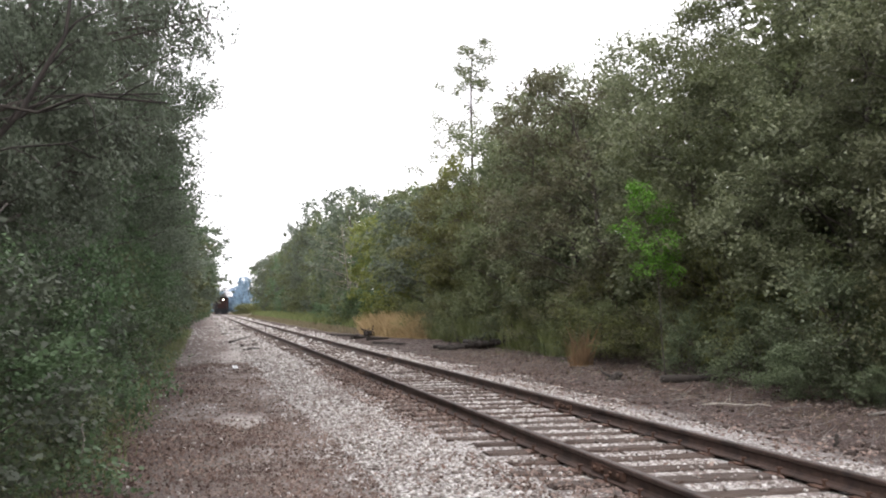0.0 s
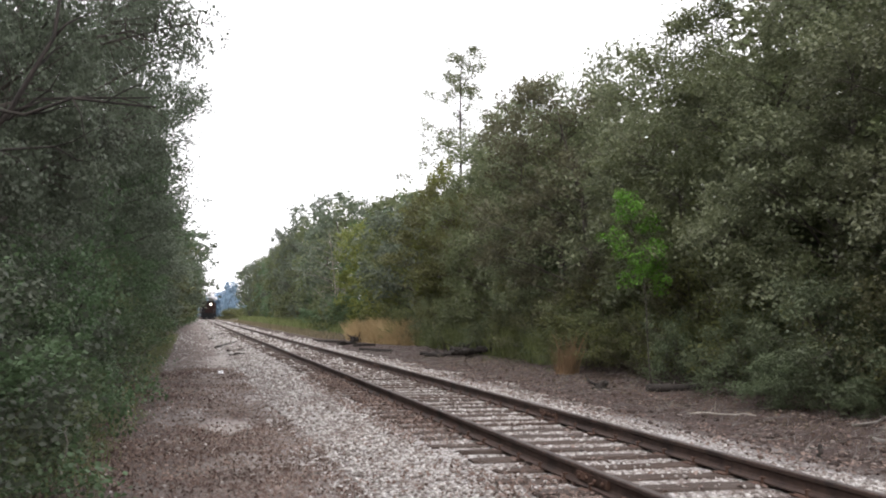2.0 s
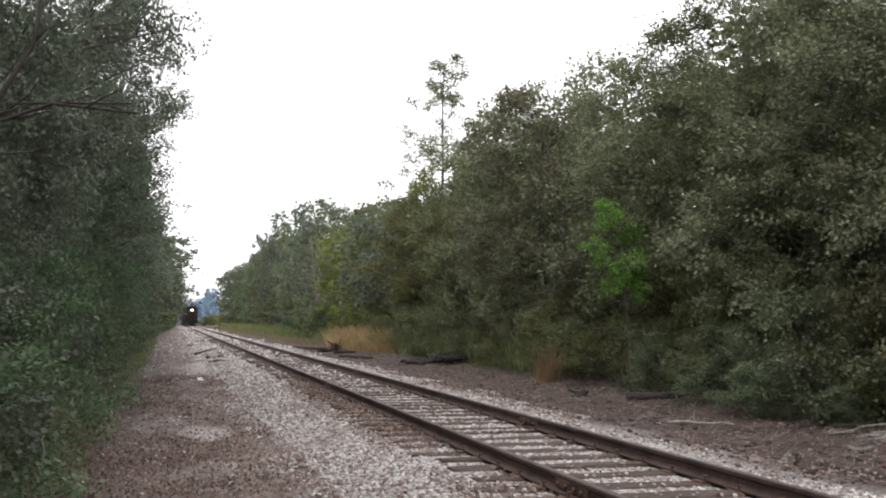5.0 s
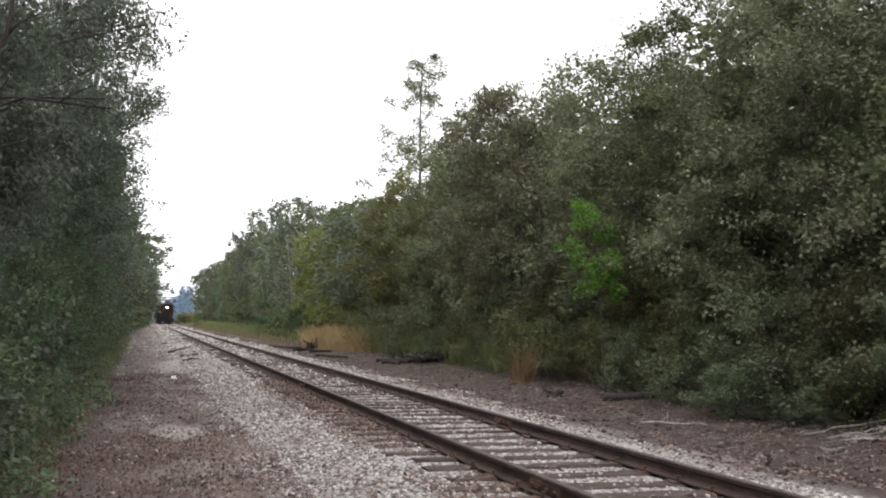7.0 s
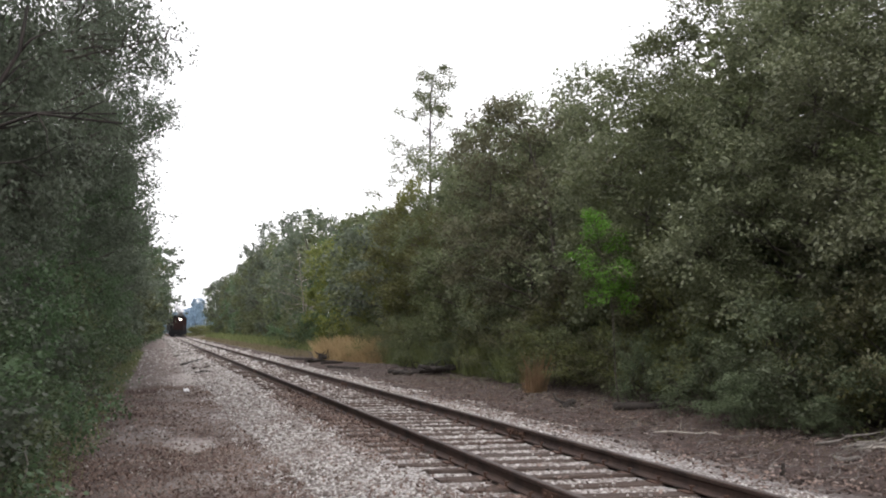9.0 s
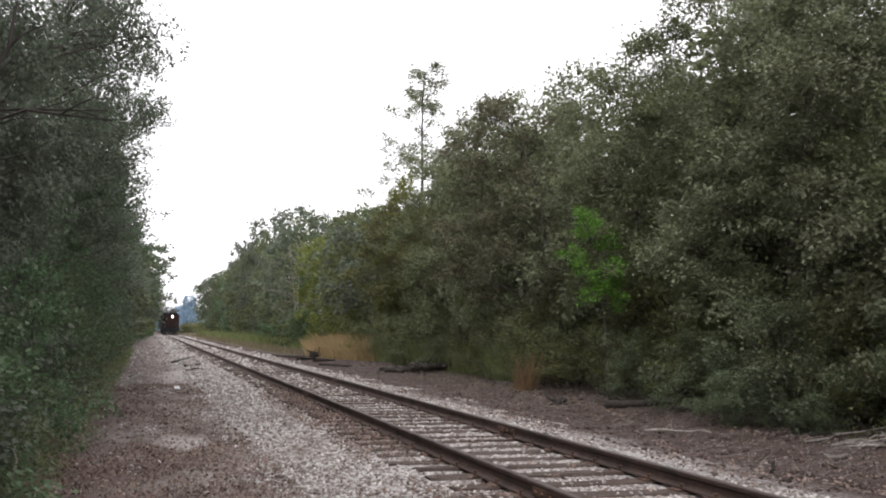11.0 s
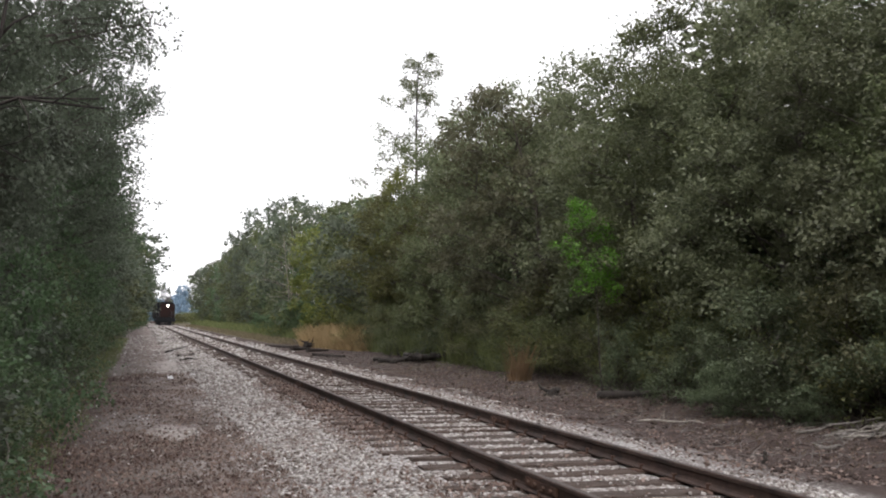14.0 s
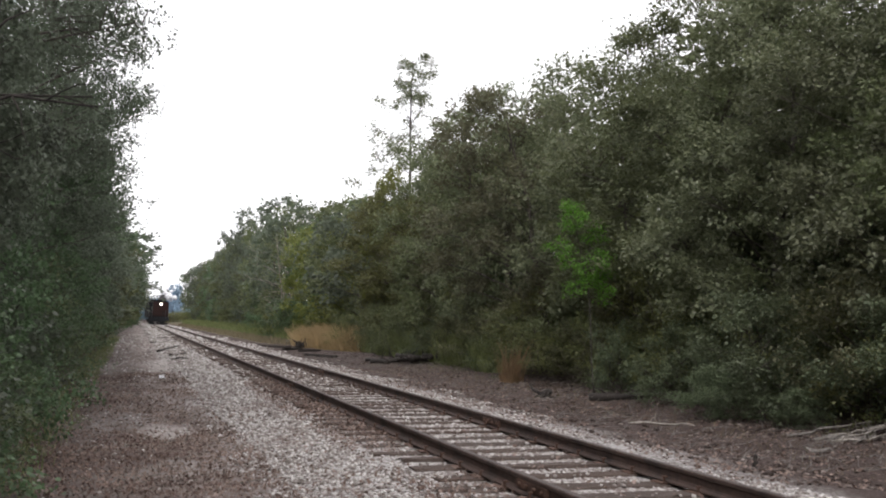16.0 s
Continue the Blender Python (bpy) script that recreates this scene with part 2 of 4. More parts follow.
def glow_material(name, color, strength):
    k = Mat(name)
    k.bsdf.inputs["Base Color"].default_value = (*color, 1)
    k.bsdf.inputs["Emission Color"].default_value = (*color, 1)
    k.bsdf.inputs["Emission Strength"].default_value = strength
    return k.m


LAMP = glow_material("headlight_glow", (1.0, 0.86, 0.74), 7.0)


def steam_material():
    k = Mat("steam")
    k.finish((0.9, 0.9, 0.92), 1.0, spec=0.0)
    tr = k.n.new("ShaderNodeBsdfTransparent")
    f = k.step(k.noise(1.6, 4), 0.35, 0.7)
    ms = k.n.new("ShaderNodeMixShader")
    k.l.new(k.math("ADD", k.math("MULTIPLY", f, 0.6), 0.3), ms.inputs[0])
    k.l.new(tr.outputs[0], ms.inputs[1])
    k.l.new(k.bsdf.outputs[0], ms.inputs[2])
    k.l.new(ms.outputs[0], k.out.inputs[0])
    return k.m


STEAM = steam_material()


# ---- mesh helpers ----
def mesh_from(name, verts, faces, material, smooth=False):
    me = bpy.data.meshes.new(name)
    me.from_pydata(np.asarray(verts, float).tolist() if not isinstance(verts, list) else verts, [], faces)
    if smooth:
        me.polygons.foreach_set("use_smooth", [True] * len(me.polygons))
    me.materials.append(material)
    me.update()
    return me


def quads_mesh(name, corners, material):
    """corners: n x 4 x 3 or n x 3 x 3; every face is an island of its own."""
    n, k = corners.shape[:2]
    me = bpy.data.meshes.new(name)
    me.vertices.add(k * n)
    me.vertices.foreach_set("co", corners.reshape(-1).astype(np.float32))
    me.loops.add(k * n)
    me.loops.foreach_set("vertex_index", np.arange(k * n, dtype=np.int32))
    me.polygons.add(n)
    me.polygons.foreach_set("loop_start", np.arange(0, k * n, k, dtype=np.int32))
    me.polygons.foreach_set("loop_total", np.full(n, k, dtype=np.int32))
    me.materials.append(material)
    me.update(calc_edges=True)
    return me


def part(name, data, material, parent, label="", at=None):
    """One mesh object under a thing or a part; data is a bmesh or a mesh."""
    if isinstance(data, bmesh.types.BMesh):
        me = bpy.data.meshes.new(name)
        data.to_mesh(me)
        data.free()
        me.materials.append(material)
    else:
        me = data
    ob = new(name, me)
    ob.parent = parent
    if at is not None:
        ob.matrix_basis = at
    return tagged(ob, label)


def thing(name, label, category, group="", kind="", at=None):
    ob = new(name)
    ob.empty_display_size = 0.3
    if at is not None:
        ob.matrix_basis = at
    return tagged(ob, label, category, group, kind)


def box(sx, sy, sz, c=(0, 0, 0), bevel=0.0, bm=None):
    """A box with chamfered edges, added to bm."""
    b = bmesh.new()
    bmesh.ops.create_cube(b, size=1)
    bmesh.ops.scale(b, vec=(sx, sy, sz), verts=b.verts)
    if bevel:
        bmesh.ops.bevel(b, geom=b.edges[:], offset=bevel, segments=2, affect="EDGES")
    bmesh.ops.translate(b, vec=c, verts=b.verts)
    return merge(bm, b)


def cyl(r, length, c=(0, 0, 0), axis="z", seg=16, r2=None, bm=None, bevel=0.0):
    b = bmesh.new()
    bmesh.ops.create_cone(b, cap_ends=True, segments=seg, radius1=r, radius2=r if r2 is None else r2, depth=length)
    if bevel:
        bmesh.ops.bevel(b, geom=[e for e in b.edges if e.is_boundary or len(e.link_faces) == 2 and e.calc_face_angle(0) > 1.0], offset=bevel, segments=2, affect="EDGES")
    turn = {"z": Matrix(), "x": Matrix.Rotation(math.pi / 2, 4, "Y"), "y": Matrix.Rotation(math.pi / 2, 4, "X")}[axis]
    bmesh.ops.transform(b, matrix=Matrix.Translation(c) @ turn, verts=b.verts)
    return merge(bm, b)


def merge(bm, b):
    if bm is None:
        return b
    me = bpy.data.meshes.new("tmp")
    b.to_mesh(me)
    b.free()
    bm.from_mesh(me)
    bpy.data.meshes.remove(me)
    return bm


def tubes(lines, sides=6):
    """Tapered tubes along polylines: each line is a list of (point, radius). Returns verts, faces."""
    verts, faces = [], []
    for line in lines:
        base = len(verts)
        pts = [np.array(p, float) for p, _ in line]
        for i, (p, r) in enumerate(line):
            d = pts[min(i + 1, len(pts) - 1)] - pts[max(i - 1, 0)]
            d = d / (np.linalg.norm(d) + 1e-9)
            u = np.cross(d, (0.3, 0.9, 0.2) if abs(d[2]) > 0.8 else (0, 0, 1))
            u = u / (np.linalg.norm(u) + 1e-9)
            v = np.cross(d, u)
            for k in range(sides):
                a = 2 * math.pi * k / sides
                verts.append((pts[i] + r * (math.cos(a) * u + math.sin(a) * v)).tolist())
        for i in range(len(line) - 1):
            for k in range(sides):
                a, b = base + i * sides + k, base + i * sides + (k + 1) % sides
                faces.append((a, b, b + sides, a + sides))
        faces.append(tuple(base + (len(line) - 1) * sides + k for k in range(sides)))
        faces.append(tuple(base + k for k in reversed(range(sides))))
    return verts, faces


def leaf_quads(rng, centres, radii, per, size, flat=0.75, droop=0.0, slim=0.42):
    """Kite-shaped, slightly folded leaves scattered in ellipsoids round twig ends."""
    n = len(centres) * per
    c = np.repeat(np.asarray(centres), per, 0)
    r = np.repeat(np.asarray(radii), per)[:, None]
    off = rng.normal(size=(n, 3))
    off = off / np.linalg.norm(off, axis=1, keepdims=True) * rng.random((n, 1)) ** 0.7
    off[:, 2] *= flat
    p = c + off * r
    p[:, 2] -= droop * np.hypot(off[:, 0], off[:, 1]) * r[:, 0]
    axis = rng.normal(size=(n, 3)) + off * 0.8
    axis[:, 2] = axis[:, 2] * 0.6 - 0.25
    axis = axis / np.linalg.norm(axis, axis=1, keepdims=True)
    up = rng.normal(size=(n, 3)) * 0.55 + np.array([0, 0, 1.0])
    side = np.cross(axis, up)
    side = side / (np.linalg.norm(side, axis=1, keepdims=True) + 1e-9)
    nor = np.cross(side, axis)
    ln = (size * (0.6 + 0.8 * rng.random(n)))[:, None]
    w = ln * slim * (0.8 + 0.4 * rng.random((n, 1)))
    q = np.empty((n, 4, 3))
    q[:, 0] = p
    q[:, 1] = p + axis * ln * 0.45 + side * w + nor * w * 0.25
    q[:, 2] = p + axis * ln
    q[:, 3] = p + axis * ln * 0.45 - side * w + nor * w * 0.25
    return q


def leaf_tris(*args, **more):
    """The same leaves as single slim triangles, for plants farther off."""
    q = leaf_quads(*args, **more)
    return np.stack([q[:, 0] + (q[:, 1] - q[:, 3]) * 0.18, q[:, 3] + (q[:, 2] - q[:, 3]) * 0.3, q[:, 2] + (q[:, 1] - q[:, 2]) * 0.25], 1)


def polyline(rng, start, way, length, steps, bend, lift):
    """A wandering line; lift pulls it up (or down)."""
    p, d = np.array(start, float), np.array(way, float)
    d = d / np.linalg.norm(d)
    out = [p.copy()]
    for _ in range(steps):
        d = d + rng.normal(size=3) * bend + np.array([0, 0, lift])
        d = d / np.linalg.norm(d)
        p = p + d * length / steps
        out.append(p.copy())
    return out


def grow(seed, height, reach, low, limbs, subs, profile, trunk_r, lift=0.10, lean=(0, 0), stems=1, bare=0.25):
    """Trunk, limbs and twigs of a tree; returns tube lines and twig points (with clump radii)."""
    rng = np.random.default_rng(seed)
    lines, twigs, tips, rad = [], [], [], []
    for s in range(stems):
        way = (lean[0] + rng.normal() * 0.08 * stems, lean[1] + rng.normal() * 0.08 * stems, 1)
        start = (rng.normal() * 0.15 * (stems - 1), rng.normal() * 0.15 * (stems - 1), -0.15)
        tp = polyline(rng, start, way, height * (0.93 if s == 0 else 0.8), 9, 0.05, 0.02)
        lines.append([(p, trunk_r / stems ** 0.5 * (1 - 0.85 * i / 9) * (1.35 if i == 0 else 1)) for i, p in enumerate(tp)])
        count = limbs // stems
        for i in range(count):
            f = low + (0.98 - low) * (i + 0.5 * rng.random()) / count
            k = f * 9
            a, b = tp[int(k)], tp[min(int(k) + 1, 9)]
            p0 = a + (b - a) * (k - int(k))
            az = 2.4 * i + rng.random() * 1.2 + s
            h = (f - low) / (1 - low)
            ln = reach * profile(h) * (0.78 + 0.34 * rng.random())
            el = 0.1 + 0.75 * h
            lp = polyline(rng, p0, (math.cos(az), math.sin(az), el), ln, 5, 0.16, lift * (1 - h))
            r0 = max(0.012, trunk_r * 0.32 * (1 - 0.75 * f))
            lines.append([(p, r0 * (1 - 0.16 * j)) for j, p in enumerate(lp)])
            for j in range(subs):
                g = bare + (1 - bare) * (j + rng.random()) / subs
                k2 = min(g * 5, 4.99)
                q0 = lp[int(k2)] + (lp[int(k2) + 1] - lp[int(k2)]) * (k2 - int(k2))
                d = lp[int(k2) + 1] - lp[int(k2)]
                d = d / np.linalg.norm(d) + rng.normal(size=3) * 0.75
                sp = polyline(rng, q0, d, max(0.3, ln * 0.34 * (0.6 + 0.7 * rng.random())), 3, 0.2, 0.03)
                twigs.append([(p, max(0.004, r0 * 0.35) * (1 - 0.22 * m)) for m, p in enumerate(sp)])
                tips += [sp[2], sp[3]]
                rad += [0.9, 0.75]
            tips.append(lp[-1])
            rad.append(1.0)
    return lines, twigs, np.array(tips), np.array(rad)


def limbs_mesh(lines, twigs, sides):
    v, f = tubes(lines, sides)
    if sides > 4:
        v2, f2 = tubes(twigs, 3)
        f += [tuple(i + len(v) for i in face) for face in f2]
        v += v2
    return v, f


def plant(name, seed, leaf, bark, height, reach, low, limbs, subs, per, size, clump, label, category="tree", profile=None, trunk_r=0.12, sides=5, **more):
    """A tree or shrub: Empty > trunk, crown."""
    flat = more.pop("flat", 0.55)
    droop = more.pop("droop", 0.2)
    slim = more.pop("slim", 0.46)
    fine = more.pop("fine", False)
    lines, twigs, tips, rad = grow(seed, height, reach, low, limbs, subs, profile or (lambda h: 0.55 + 0.9 * h * (1 - h) * 2 - 0.55 * h ** 3), trunk_r, **more)
    rng = np.random.default_rng(seed + 1000)
    ob = thing(name, label, category)
    part("trunk", mesh_from("trunk", *limbs_mesh(lines, twigs, sides), bark, True), bark, ob, "wooden trunk with forking limbs")
    part("crown", quads_mesh("crown", (leaf_quads if fine else leaf_tris)(rng, tips, rad * clump, per, size, flat=flat, droop=droop, slim=slim), leaf), leaf, ob)
    return ob


def leaves_on(rng, at, way, spread, per, size, slim):
    """Leaves in short sprays: each spray at a point, along its way, with blades that face outwards and up."""
    n = len(at) * per
    d = np.repeat(way, per, 0)
    s = np.repeat(spread, per)[:, None]
    p = np.repeat(at, per, 0) + d * s * (rng.random((n, 1)) - 0.5) * 1.5 + rng.normal(size=(n, 3)) * s * np.array([0.46, 0.46, 0.34])
    axis = d * 0.6 + rng.normal(size=(n, 3)) * 0.75 - np.array([0, 0, 0.2])
    axis = axis / np.linalg.norm(axis, axis=1, keepdims=True)
    face = d * 0.55 + rng.normal(size=(n, 3)) * 0.55 + np.array([0, 0, 0.6])
    side = np.cross(axis, face)
    side = side / (np.linalg.norm(side, axis=1, keepdims=True) + 1e-9)
    ln = (size * (0.6 + 0.8 * rng.random(n)))[:, None]
    w = ln * slim * (0.8 + 0.4 * rng.random((n, 1)))
    return np.stack([p + side * w * 0.7, p + axis * ln * 0.55 - side * w, p + axis * ln + side * w * 0.3], 1)


def bough_tree(name, seed, leaf, bark, label, height, reach, low, lobes, sprigs, per, size, lobe, spray, category="tree", profile=None, trunk_r=0.14, sides=5, stems=1, slim=0.44, lean=(0, 0), thin=0.0):
    """A tree whose limbs end in rounded boughs of leafy sprays, with dark gaps between the boughs: Empty > trunk, crown."""
    rng = np.random.default_rng(seed)
    lines, twigs, at, way, spread = [], [], [], [], []
    trunks = []
    for s in range(stems):
        start = (rng.normal() * 0.2 * (stems - 1), rng.normal() * 0.2 * (stems - 1), -0.15)
        tp = polyline(rng, start, (lean[0] + rng.normal() * 0.1 * stems, lean[1] + rng.normal() * 0.1 * stems, 1), height * 0.9, 9, 0.06, 0.02)
        trunks.append(tp)
        lines.append([(p, trunk_r / stems ** 0.5 * (1 - 0.86 * i / 9) * (1.35 if i == 0 else 1)) for i, p in enumerate(tp)])
    for i in range(lobes):
        h = (i + rng.random()) / lobes
        if rng.random() < thin:
            continue
        big = lobe * (0.65 + 0.6 * rng.random())
        z = low * height + h * (height * (1 - low) - 0.75 * big)
        tp = trunks[i % stems]
        zs = [p[2] for p in tp]
        az = 2.4 * i + rng.random() * 0.9
        out = np.array([math.cos(az), math.sin(az), 0])
        r = max(0.0, reach * profile(h) * (0.62 + 0.42 * rng.random()) - 0.45 * big)
        stem = np.array([np.interp(z, zs, [p[k] for p in tp]) for k in range(3)])
        stem[2] = z
        c = stem + out * r
        k = min(8.9, max(0.6, np.interp(z - 0.45 * r - 0.3 * big, zs, range(10))))
        p0 = tp[int(k)] + (tp[int(k) + 1] - tp[int(k)]) * (k - int(k))
        end = c + out * 0.45 * big
        r0 = max(0.012, trunk_r * 0.34 * (1 - 0.75 * h))
        bend = (p0 + end) / 2 + np.array([0, 0, 0.12 * r]) + rng.normal(size=3) * 0.12
        curve = [(1 - f) ** 2 * p0 + 2 * f * (1 - f) * bend + f * f * end for f in np.linspace(0, 1, 6)]
        lines.append([(p, r0 * (1 - 0.15 * j)) for j, p in enumerate(curve)])
        d = rng.normal(size=(sprigs, 3)) + out * 0.55 + np.array([0, 0, 0.4])
        d = d / np.linalg.norm(d, axis=1, keepdims=True)
        d[:, 2] = np.where(d[:, 2] < -0.5, -d[:, 2], d[:, 2])
        far = 0.58 + 0.45 * rng.random((sprigs, 1)) + 0.3 * (rng.random((sprigs, 1)) < 0.12)
        p = c + d * big * far * np.array([1, 1, 0.74])
        if sides > 4:
            twigs += [[(c + (q - c) * 0.25, 0.008), (q, 0.003)] for q in p[::2]]
        at.append(p)
        way.append(d)
        spread.append(spray * (0.65 + 0.7 * rng.random(sprigs)))
    ob = thing(name, label, category)
    part("trunk", mesh_from("trunk", *limbs_mesh(lines, twigs, sides), bark, True), bark, ob, "wooden trunk with forking limbs")
    part("crown", quads_mesh("crown", leaves_on(rng, np.concatenate(at), np.concatenate(way), np.concatenate(spread), per, size, slim), leaf), leaf, ob)
    return ob


def scaled(x, y, z, turn, s, sz=None):
    return pose(x, y, z, 0, 0, turn) @ Matrix.Diagonal((s, s, sz or s, 1))


# ---- ground ----
PROFILE = [(-400, 1.0), (-30, 0.4), (-6, 0.0), (-1.4, -0.20), (-0.7, -0.27), (0.6, -0.28), (1.4, -0.245), (2.3, -0.175), (5.4, -0.175),
           (6.2, -0.25), (7.4, -0.32), (9.5, -0.24), (12, 0.0), (30, 0.4), (400, 1.0)]


def gz(x, y):
    """Ground height: the cross section of the track bed, with small bumps away from the rails."""
    z = float(np.interp(x, [p[0] for p in PROFILE], [p[1] for p in PROFILE]))
    off = min(1.0, max(0.0, (abs(x - 3.85) - 1.5) / 2.0))
    rough_bit = 1.0 if x > 6.5 else 0.5
    near = min(1.0, max(0.0, (25.5 - y) / 5.0))
    z += off * rough_bit * (0.05 * noise.noise((x * 0.9, y * 0.5, 0)) * max(near, 0.4) + 0.035 * near * noise.noise((x * 3.1, y * 3.1, 3)))
    return z + 0.008 * near * noise.noise((x * 6, y * 6, 9))


def ground():
    xs = np.concatenate([[-900, -400, -150, -60, -30, -15, -8, -5, -3.5], np.arange(-2.5, 13.01, 0.14), [14, 16, 20, 30, 60, 150, 400, 900]])
    ys = np.concatenate([[-900, -300, -100, -40, -15, -5, 0, 3], np.arange(5, 26, 0.14), np.arange(26, 60, 0.6), np.arange(60, 140, 3), np.arange(140, 420, 12), [500, 700, 1200, 2500]])
    verts = [(x, y, gz(x, y)) for y in ys for x in xs]
    w = len(xs)
    faces = [(j * w + i, j * w + i + 1, (j + 1) * w + i + 1, (j + 1) * w + i) for j in range(len(ys) - 1) for i in range(w - 1)]
    ob = new("ground", mesh_from("ground", verts, faces, GROUND, True))
    tagged(ob, "brown dirt path, pale gravel shoulder and leaf-strewn verge", "ground", kind="structure")


ground()


# ---- railway track ----
RAILS = (3.10, 4.605)
MIDDLE = 3.8525
RAIL_LEN = 11.89
TIE_STEP = 0.56
TIE_START = 2.42


def rail_mesh():
    half = [(0.066, -0.143), (0.066, -0.133), (0.022, -0.122), (0.009, -0.105), (0.009, -0.045), (0.031, -0.034), (0.034, -0.008), (0.026, 0.0)]
    ring = half + [(-x, z) for x, z in reversed(half)]
    n = len(ring)
    verts = [(x, y, z) for y in (0.004, RAIL_LEN - 0.004) for x, z in ring]
    faces = [(i, (i + 1) % n, n + (i + 1) % n, n + i) for i in range(n)] + [tuple(reversed(range(n))), tuple(range(n, 2 * n))]
    me = mesh_from("rail", verts, faces, RUST)
    me.materials.append(RUST_WORN)
    me.polygons[7].material_index = 1
    return me


def track():
    bed = thing("railway_track", "rusty single railway track on weathered wooden ties", "railway track", kind="structure")
    rail = rail_mesh()
    bar = part("joint_bar", box(0.026, 0.61, 0.075, (0, 0, -0.075), 0.006), RUST_RED, bed, "rusty bolted joint bar").data
    bolt = cyl(0.017, 0.035, (0, 0, 0), "x", 6)
    bolt_me = bpy.data.meshes.new("bolt")
    bolt.to_mesh(bolt_me)
    bolt.free()
    bolt_me.materials.append(RUST_RED)
    first = True
    for rx, y0 in ((RAILS[0], 6.95), (RAILS[1], 11.77)):
        for k in range(-3, 36):
            y = y0 + k * RAIL_LEN
            part("rail", rail, RUST, bed, at=pose(rx, y, 0))
            if -1 <= k <= 4:
                for side in (-1, 1):
                    if first:
                        ob = [o for o in bed.children if o.name.startswith("joint_bar")][0]
                        ob.matrix_basis = pose(rx + side * 0.024, y, 0)
                        first = False
                    else:
                        ob = part("joint_bar", bar, RUST_RED, bed, "rusty bolted joint bar", at=pose(rx + side * 0.024, y, 0))
                    for b in (-0.22, -0.08, 0.08, 0.22):
                        part("bolt", bolt_me, RUST_RED, ob, at=pose(side * 0.016, b, -0.075))
    rng = np.random.default_rng(5)
    shapes = []
    for s in range(5):
        xs = np.linspace(-1.3, 1.3, 6)
        verts = [(x + (rng.normal() * 0.02 if i in (0, 5) else 0), y * (0.115 + rng.normal() * 0.008), z + rng.normal() * 0.006) for i, x in enumerate(xs) for y, z in
                 ((-1, -0.17), (1, -0.17), (1.0, -0.02), (0.86, 0), (-0.86, 0), (-1.0, -0.02))]
        faces = [(6 * i + k, 6 * i + (k + 1) % 6, 6 * i + 6 + (k + 1) % 6, 6 * i + 6 + k) for i in range(5) for k in range(6)]
        faces += [tuple(reversed(range(6))), tuple(range(30, 36))]
        shapes.append(mesh_from("tie", verts, faces, TIE))
    plate = bpy.data.meshes.new("tie_plate")
    b = box(0.27, 0.18, 0.012, (0, 0, 0.006), 0.003)
    b.to_mesh(plate)
    b.free()
    plate.materials.append(RUST_RED)
    spike = bpy.data.meshes.new("spike")
    b = box(0.016, 0.016, 0.05, (0, 0, 0.025))
    box(0.045, 0.030, 0.014, (0.008, 0, 0.05), 0.004, b)
    b.to_mesh(spike)
    b.free()
    spike.materials.append(RUST_RED)
    far_v, far_f = [], []
    for k in range(-48, 770):
        y = TIE_START + k * TIE_STEP + rng.normal() * 0.035
        m = pose(MIDDLE + rng.normal() * 0.05, y, -0.155 + rng.normal() * 0.006, 0, 0, rng.normal() * 1.1)
        me = shapes[k % 5]
        if k < 130:
            part("tie", me, TIE, bed, at=m)
            if 0 <= k < 45:
                for rx in RAILS:
                    part("tie_plate", plate, RUST_RED, bed, at=pose(rx, y, -0.156))
                    for side in (-1, 1):
                        part("spike", spike, RUST_RED, bed, at=pose(rx + side * 0.078, y + side * 0.05, -0.146, 0, 0, 0 if side < 0 else 180))
        else:
            base = len(far_v)
            far_v += [(m @ v.co)[:] for v in me.vertices]
            far_f += [tuple(base + i for i in p.vertices) for p in me.polygons]
    tagged(part("distant_ties", mesh_from("distant_ties", far_v, far_f, TIE), TIE, bed), kind="stuff")
    return [TIE_START + k * TIE_STEP for k in range(130)]


def chunks(rng, pos, size, squash=0.7):
    """Angular stones: jittered cubes, one island each."""
    n = len(pos)
    cube = np.array([(x, y, z) for x in (-1, 1) for y in (-1, 1) for z in (-1, 1)], float)
    v = cube[None] * (0.55 + 0.45 * rng.random((n, 8, 3)))
    a, b = rng.random(n) * 6.28, rng.normal(size=n) * 0.5
    ca, sa, cb, sb = np.cos(a)[:, None], np.sin(a)[:, None], np.cos(b)[:, None], np.sin(b)[:, None]
    x, y, z = v[..., 0], v[..., 1] * 0.8, v[..., 2] * squash
    y, z = y * cb - z * sb, y * sb + z * cb
    x, y = x * ca - y * sa, x * sa + y * ca
    v = np.stack([x, y, z], -1) * (size[:, None, None] / 2) + pos[:, None]
    q = np.array([(0, 1, 3, 2), (4, 6, 7, 5), (0, 4, 5, 1), (2, 3, 7, 6), (0, 2, 6, 4), (1, 5, 7, 3)])
    f = (np.arange(n)[:, None, None] * 8 + q[None]).reshape(-1, 4)
    me = bpy.data.meshes.new("stones")
    me.vertices.add(8 * n)
    me.vertices.foreach_set("co", v.reshape(-1).astype(np.float32))
    me.loops.add(24 * n)
    me.loops.foreach_set("vertex_index", f.reshape(-1).astype(np.int32))
    me.polygons.add(6 * n)
    me.polygons.foreach_set("loop_start", np.arange(0, 24 * n, 4, dtype=np.int32))
    me.polygons.foreach_set("loop_total", np.full(6 * n, 4, dtype=np.int32))
    me.update(calc_edges=True)
    return me


